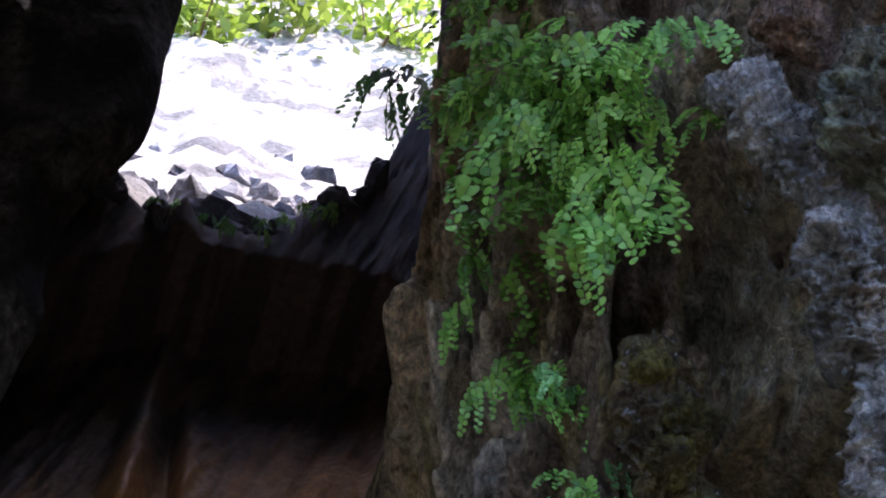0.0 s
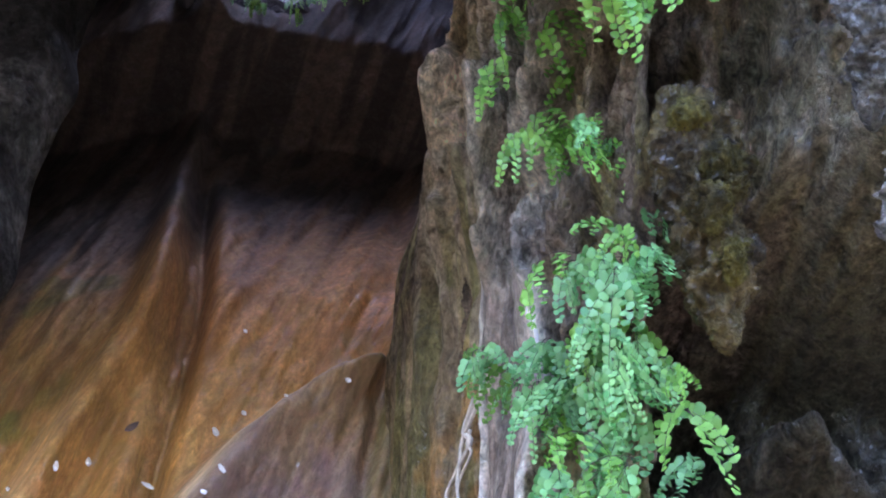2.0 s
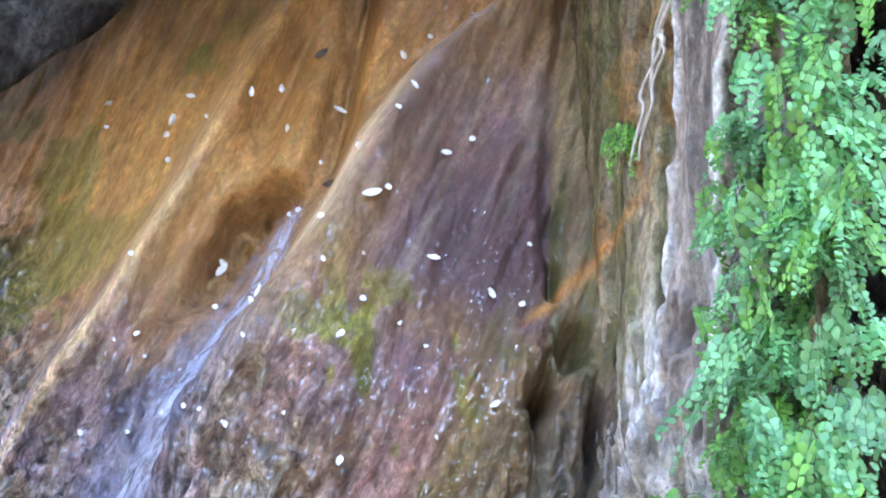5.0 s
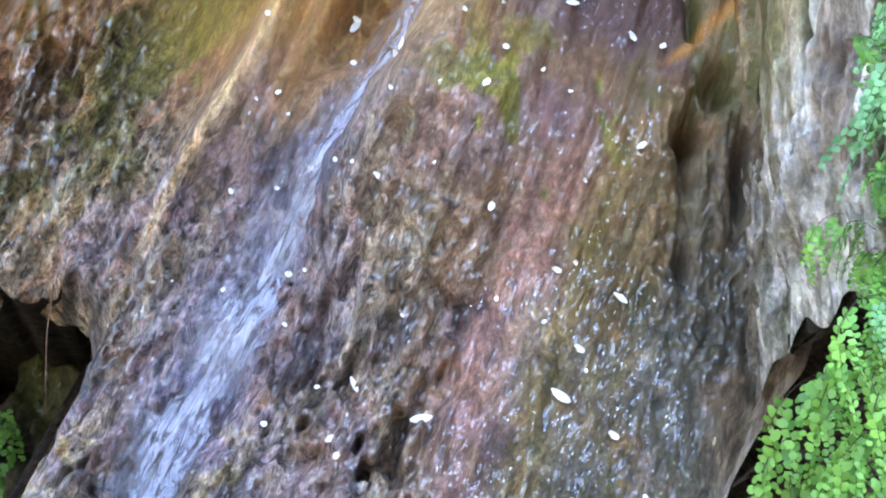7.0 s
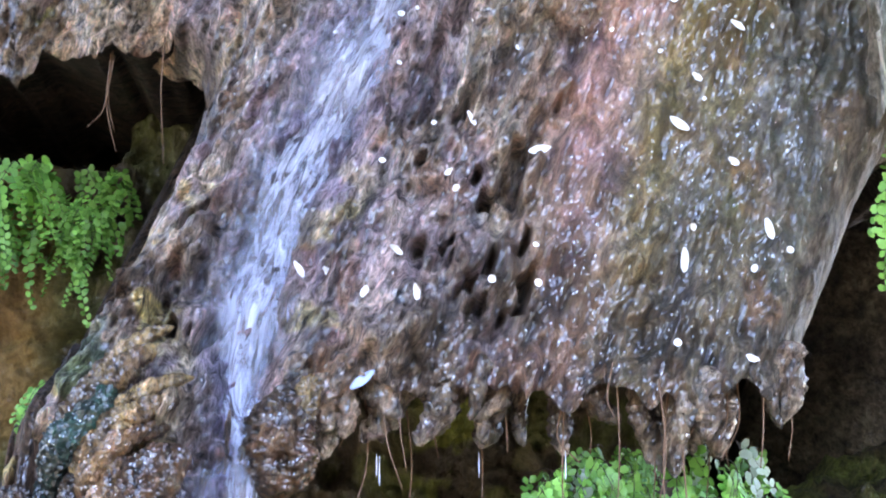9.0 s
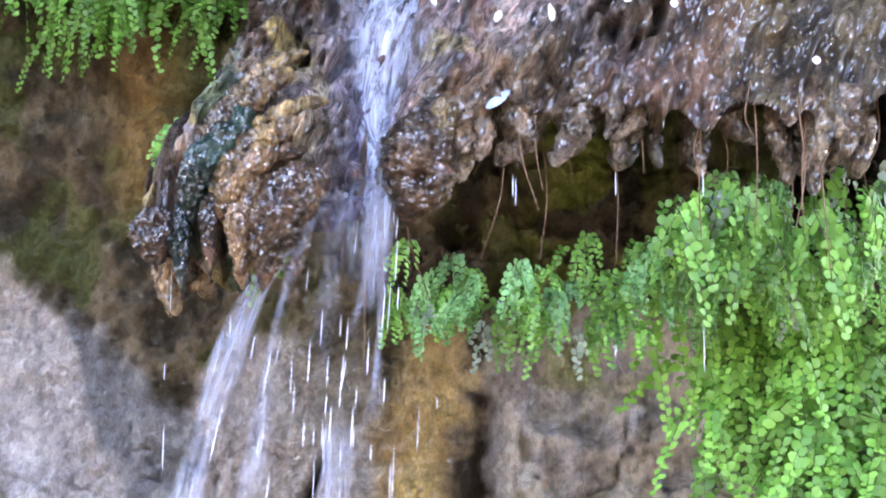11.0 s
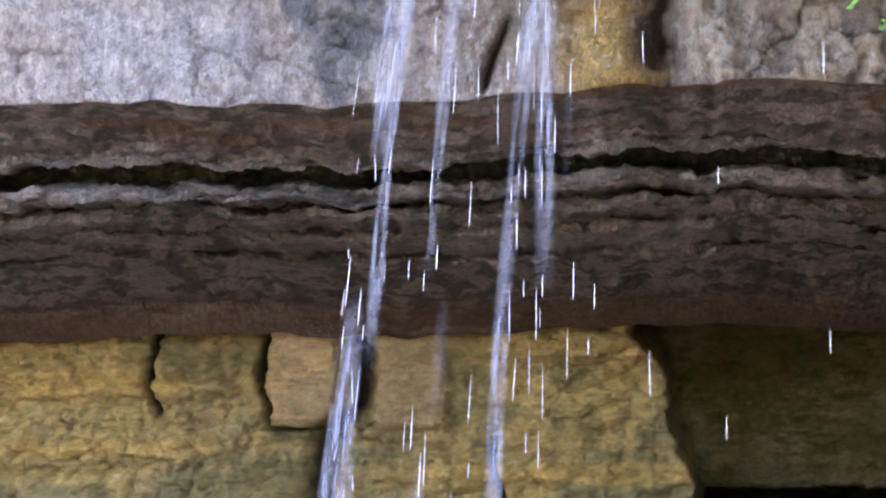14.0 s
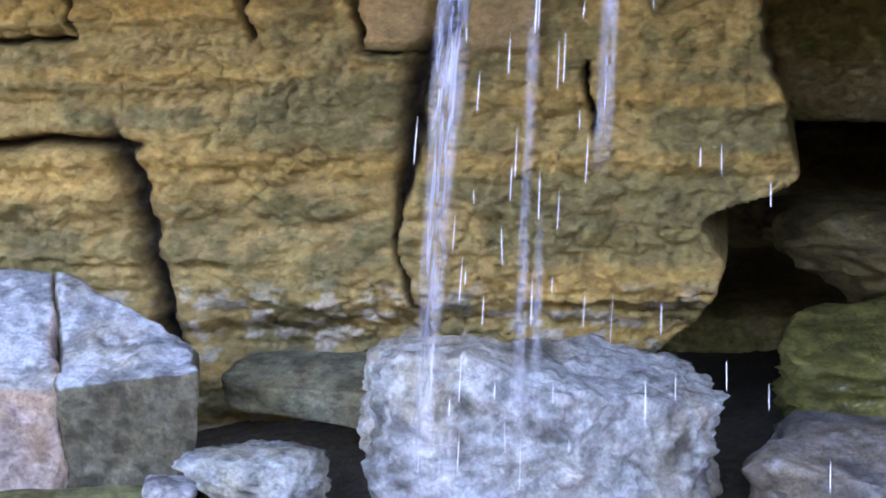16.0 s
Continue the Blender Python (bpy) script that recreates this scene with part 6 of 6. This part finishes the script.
for u0, u1, z0, z1, plants, kinds, size, count in PATCHES:
    for i in range(plants):
        u, z = float(rf.uniform(u0, u1)), float(rf.uniform(z0, z1))
        x, y = pillar_point(u, z, 0.055)
        fern(x, y, z + 0.04, -24 if u < 0.42 else -8, kinds, count, size, int(rf.integers(1e6)), "bright green maidenhair fern hanging on the tufa pillar")
for x, y, z, face, size in ((0.905, 2.22, 3.70, -40, 0.4), (0.90, 2.45, 3.58, -40, 0.5), (1.05, 1.50, 4.18, -10, 0.6), (0.955, 1.93, 3.92, -40, 0.6)):
    fern(x, y, z, face, ("green",), 4, size, int(x * 1e4 + z * 100), "single maidenhair fern on uncovered tufa", 0.02, 30)

# pale leaves paint in the strong light on this fern
fern(0.855, 2.28, 4.88, -75, ("pale", "cool"), 4, 0.85, 4711, "pale maidenhair fern hanging in the light of the opening", 0.02, 25)

# under the hem of the curtain
for i in range(24):
    x = 0.03 + 0.7 * (i + float(rf.uniform(-0.3, 0.3))) / 24
    near = min(1.0, max(0.0, (x - 0.25) / 0.25))
    z = float(rf.uniform(2.16, 2.24)) + 0.06 * near
    fern(x, float(rf.uniform(2.76, 2.9)), z, 0, ("green", "green", "cool", "pale") if i % 4 == 0 else ("green", "cool"), 4 + int(near), 0.50 + 0.06 * near, int(rf.integers(1e6)), "maidenhair fern hanging below the tufa hem", 0.03, 40)
for i in range(6):
    fern(float(rf.uniform(0.34, 0.66)), float(rf.uniform(2.66, 2.74)), float(rf.uniform(2.22, 2.34)), 0, ("green", "pale") if i % 3 == 0 else ("green",), 4, 0.75, int(rf.integers(1e6)), "fresh maidenhair fern under the tufa hem", 0.03)
# the long drape
for i in range(64):
    x = float(rf.uniform(0.56, 0.98))
    low = float(curve(np.array(x), [0.38, 0.45, 0.52, 0.7, 1.0], [1.93, 1.84, 1.76, 1.70, 1.70]))
    z = float(rf.uniform(low, 2.2))
    fern(x, float(rf.uniform(2.94, 3.06)), z, 0, ("small", "long", "small"), 4, 0.85, int(rf.integers(1e6)), "dense light green drape of maidenhair fern", 0.04, 30)
for i in range(7):
    fern(0.52 + 0.02 * i, 3.02, 2.24 - 0.03 * i, 0, ("small", "long"), 4, 0.85, 5200 + i, "dense light green drape of maidenhair fern", 0.04, 30)
# in the hollows
rf = np.random.default_rng(16)
for i in range(11):
    fern(float(rf.uniform(-0.80, -0.40)), 3.80, float(rf.uniform(2.92, 3.08)), 0, ("long", "small"), 5, 0.8, int(rf.integers(1e6)), "maidenhair fern on the wall of the dark hollow", 0.04)
for i in range(12):
    fern(float(rf.uniform(0.92, 1.14)), float(rf.uniform(2.35, 2.5)), float(rf.uniform(2.52, 2.82)), -20, ("green",), 5, 0.7, int(rf.integers(1e6)), "maidenhair fern in the dark hollow beside the tufa", 0.04)
for i in range(16):
    k = i / 15
    fern(0.965 - 0.07 * k + float(rf.uniform(-0.01, 0.07)), 2.09 + float(rf.uniform(-0.04, 0.04)), 2.97 - 0.29 * k, -20, ("green", "cool"), 4, 0.55, int(rf.integers(1e6)), "green maidenhair fern hanging from the foot of the pillar", 0.03)
for x, z in ((-0.30, 2.30), (-0.19, 2.22)):
    fern(x, 2.92, z + 0.14, 0, ("small",), 4, 0.8, int(abs(x) * 1e4), "small maidenhair fern behind the fall", 0.015, 30)


# ---------------------------------------------------------------- petals and litter on the curtain
def petal_mesh(seed, ln, w):
    r = np.random.default_rng(seed)
    v, f = [(0, -0.002, 0)], []
    for i in range(10):
        a = i * math.tau / 10
        v.append((math.cos(a) * w / 2 * r.uniform(0.8, 1.2), -0.004 - 0.003 * r.uniform(), math.sin(a) * ln / 2 * r.uniform(0.85, 1.15)))
    v.append((0, 0.0, 0))
    for i in range(10):
        f.append((0, 1 + (i + 1) % 10, 1 + i))
        f.append((11, 1 + i, 1 + (i + 1) % 10))
    me = bpy.data.meshes.new("petal")
    me.from_pydata(v, [], f)
    me.materials.append(PETAL)
    return me


PETALS = [petal_mesh(700 + i, ln, w) for i, (ln, w) in enumerate(((0.018, 0.012), (0.012, 0.010), (0.026, 0.010), (0.009, 0.007), (0.034, 0.012)))]
rp = np.random.default_rng(9)
for i in range(110):
    x, z = float(rp.uniform(0.0, 0.80)), float(rp.uniform(2.42, 4.25))
    s = x - float(crest_x(np.array(z)))
    if s < 0.02 and rp.uniform() < 0.45:
        continue
    out = float(relief(np.array([x]), np.array([z]))[0][0])
    y = float(curtain_y(np.array(x), np.array(z))) - out - 0.004
    ob = new("petal", PETALS[int(rp.choice(5, p=(0.2, 0.32, 0.11, 0.34, 0.03)))])
    ob.matrix_world = pose(x, y, z, float(rp.normal() * 15 - 12), float(rp.uniform(0, 180)), float(rp.normal() * 20))
    tagged(ob, "white fallen petal stuck to the wet tufa", "petal", "fallen petals")


# ---------------------------------------------------------------- behind the opening: stones and a sunlit shrub
def rubble():
    bm = bmesh.new()
    r = np.random.default_rng(21)
    for i in range(420):
        x, y = r.uniform(-0.3, 2.0), 3.4 + 2.6 * r.uniform() ** 1.5
        z = 5.30 + (y - 3.3) + 0.06 * (y - 3.3) ** 2 + 0.03
        sz = 0.02 + 0.10 * r.uniform() ** 2
        m = Matrix.Translation((x, y, z)) @ pose(0, 0, 0, *r.uniform(0, 360, 3)) @ Matrix.Diagonal((sz, sz * r.uniform(0.6, 1), sz * r.uniform(0.5, 0.9), 1))
        k = len(bm.verts)
        bmesh.ops.create_icosphere(bm, subdivisions=2, radius=1, matrix=m)
        bm.verts.ensure_lookup_table()
        for q in bm.verts[k:]:
            q.co += Vector(r.normal(size=3) * sz * 0.10)
    for i in range(70):
        x = r.uniform(0.15, 1.0)
        y = r.uniform(3.22, 3.42)
        z = float(curve(np.array(x), [0.1, 0.28, 0.40, 0.51, 0.70, 0.81, 0.92, 1.11], [5.75, 5.52, 5.37, 5.31, 5.36, 5.48, 5.56, 6.0])) + r.uniform(-0.03, 0.02)
        sz = r.uniform(0.015, 0.05)
        m = Matrix.Translation((x, y, z)) @ pose(0, 0, 0, *r.uniform(0, 360, 3)) @ Matrix.Diagonal((sz * 1.4, sz, sz * 0.7, 1))
        k = len(bm.verts)
        bmesh.ops.create_icosphere(bm, subdivisions=2, radius=1, matrix=m)
        bm.verts.ensure_lookup_table()
        for q in bm.verts[k:]:
            q.co += Vector(r.normal(size=3) * sz * 0.12)
    me = bpy.data.meshes.new("rubble")
    bm.to_mesh(me)
    bm.free()
    me.materials.append(ROCK)
    n = len(me.vertices)
    col = np.ones((n, 4))
    # each stone its own shade of grey, with the shadow near the rim painted in
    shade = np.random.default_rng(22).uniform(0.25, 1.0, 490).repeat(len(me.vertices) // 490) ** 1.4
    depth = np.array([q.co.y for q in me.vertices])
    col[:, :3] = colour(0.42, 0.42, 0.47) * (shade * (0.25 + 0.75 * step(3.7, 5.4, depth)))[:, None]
    me.color_attributes.new("tint", "FLOAT_COLOR", "POINT").data.foreach_set("color", col.ravel())
    me.attributes.new("wet", "FLOAT", "POINT").data.foreach_set("value", np.zeros(n))
    me.attributes.new("grit", "FLOAT", "POINT").data.foreach_set("value", np.ones(n))
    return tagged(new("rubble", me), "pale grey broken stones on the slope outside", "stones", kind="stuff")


rubble()


for i, (x, z) in enumerate(((0.43, 5.37), (0.49, 5.34), (0.55, 5.32), (0.61, 5.32), (0.67, 5.33), (0.73, 5.36), (0.80, 5.42), (0.86, 5.46))):
    fern(x, float(curtain_y(np.array(x), np.array(z))) - 0.03, z, -10, ("top", "top", "cool"), 4, 0.30, 900 + i, "short bright fern on the sill under the opening", 0.012, 80)


def shrub(cx, cy, cz, rad, count, seed, mat):
    r = np.random.default_rng(seed)
    root = new("shrub")
    root.location = (cx, cy, cz)
    for i in range(5):
        e = r.normal(size=3) * rad * 0.5
        ob = tube("branch", [(0, 0, -rad), (e[0] * 0.4, e[1] * 0.4, -rad * 0.3), tuple(e)], 0.012, TWIG, root)
    v, f = [], []
    for i in range(count):
        c = r.normal(size=3) * rad * 0.45
        a, b = r.normal(size=3), r.normal(size=3)
        a /= np.linalg.norm(a)
        b -= a * (a @ b)
        b /= np.linalg.norm(b)
        s = r.uniform(0.04, 0.09)
        k = len(v)
        v += [c - a * s, c - b * s * 0.5, c + a * s, c + b * s * 0.5]
        f.append((k, k + 1, k + 2, k + 3))
    me = bpy.data.meshes.new("leaves")
    me.from_pydata([tuple(x) for x in v], [], f)
    me.materials.append(mat)
    ob = new("leaves", me)
    ob.parent = root
    return tagged(root, "sunlit yellow-green shrub outside the opening", "shrub", "shrubs outside")


LEAF_SUN = leaf_material("sunlit leaf", (0.12, 0.22, 0.02), (0.3, 0.42, 0.06), 0.5)
for i, (x, y, rad, n) in enumerate(((1.1, 8.6, 0.5, 420), (1.9, 9.0, 0.6, 420), (0.6, 8.2, 0.4, 300), (1.5, 10.0, 0.8, 600), (2.6, 8.8, 0.5, 200))):
    shrub(x, y, 5.30 + (y - 3.3) + 0.06 * (y - 3.3) ** 2 + rad * 0.6, rad, n, 800 + i, LEAF_SUN)


# ---------------------------------------------------------------- litter caught on the curtain
def fallen_leaf(x, z, y, ln, w, turn, mat, label):
    """A curled dead leaf with a raised midrib."""
    v, f = [], []
    for i in range(9):
        t = i / 8
        half = w / 2 * math.sin(math.pi * min(1, t * 0.94 + 0.05)) ** 0.7
        curl = 0.25 * ln * (t - 0.5) ** 2
        for k, s in enumerate((-1, 0, 1)):
            v.append((s * half, -0.003 - curl - (0.10 * w if s else 0.0), (t - 0.5) * ln))
    for i in range(8):
        for k in range(2):
            a = i * 3 + k
            f.append((a, a + 1, a + 4, a + 3))
    n = len(v)
    v += [(p[0], p[1] + 0.0012, p[2]) for p in v]
    f += [tuple(q + n for q in reversed(c)) for c in f]
    me = bpy.data.meshes.new("fallen_leaf")
    me.from_pydata(v, [], f)
    me.materials.append(mat)
    me.polygons.foreach_set("use_smooth", [True] * len(f))
    ob = new("fallen_leaf", me)
    ob.matrix_world = pose(x, y, z, -10, turn, 0)
    return tagged(ob, label, "leaf", "fallen leaves")


DEAD = plain_material("dead leaf", (0.10, 0.06, 0.035), 0.5, 0.4)
BLUE = plain_material("pale wet leaf", (0.26, 0.34, 0.50), 0.35, 0.2)
for x, z, turn, mat, label in ((0.44, 3.97, 40, DEAD, "dark curled leaf on the orange wall"), (0.47, 3.66, 60, DEAD, "dark curled leaf on the crest"), (0.52, 3.50, 65, PETAL, "long pale petal on the mound"),
                               (0.30, 3.55, 30, PETAL, "pale petal beside the stream"), (0.40, 2.74, 75, PETAL, "pale torn leaf on the wet tufa"), (0.60, 2.78, -50, PETAL, "large white petal on olive tufa")):
    out = float(relief(np.array([x]), np.array([z]))[0][0])
    fallen_leaf(x, z, float(curtain_y(np.array(x), np.array(z))) - out - 0.006, 0.034, 0.013, turn, mat, label)
fallen_leaf(0.155, 2.39, 2.56, 0.042, 0.013, 50, BLUE, "pale bluish wet leaf caught on the tufa hem")
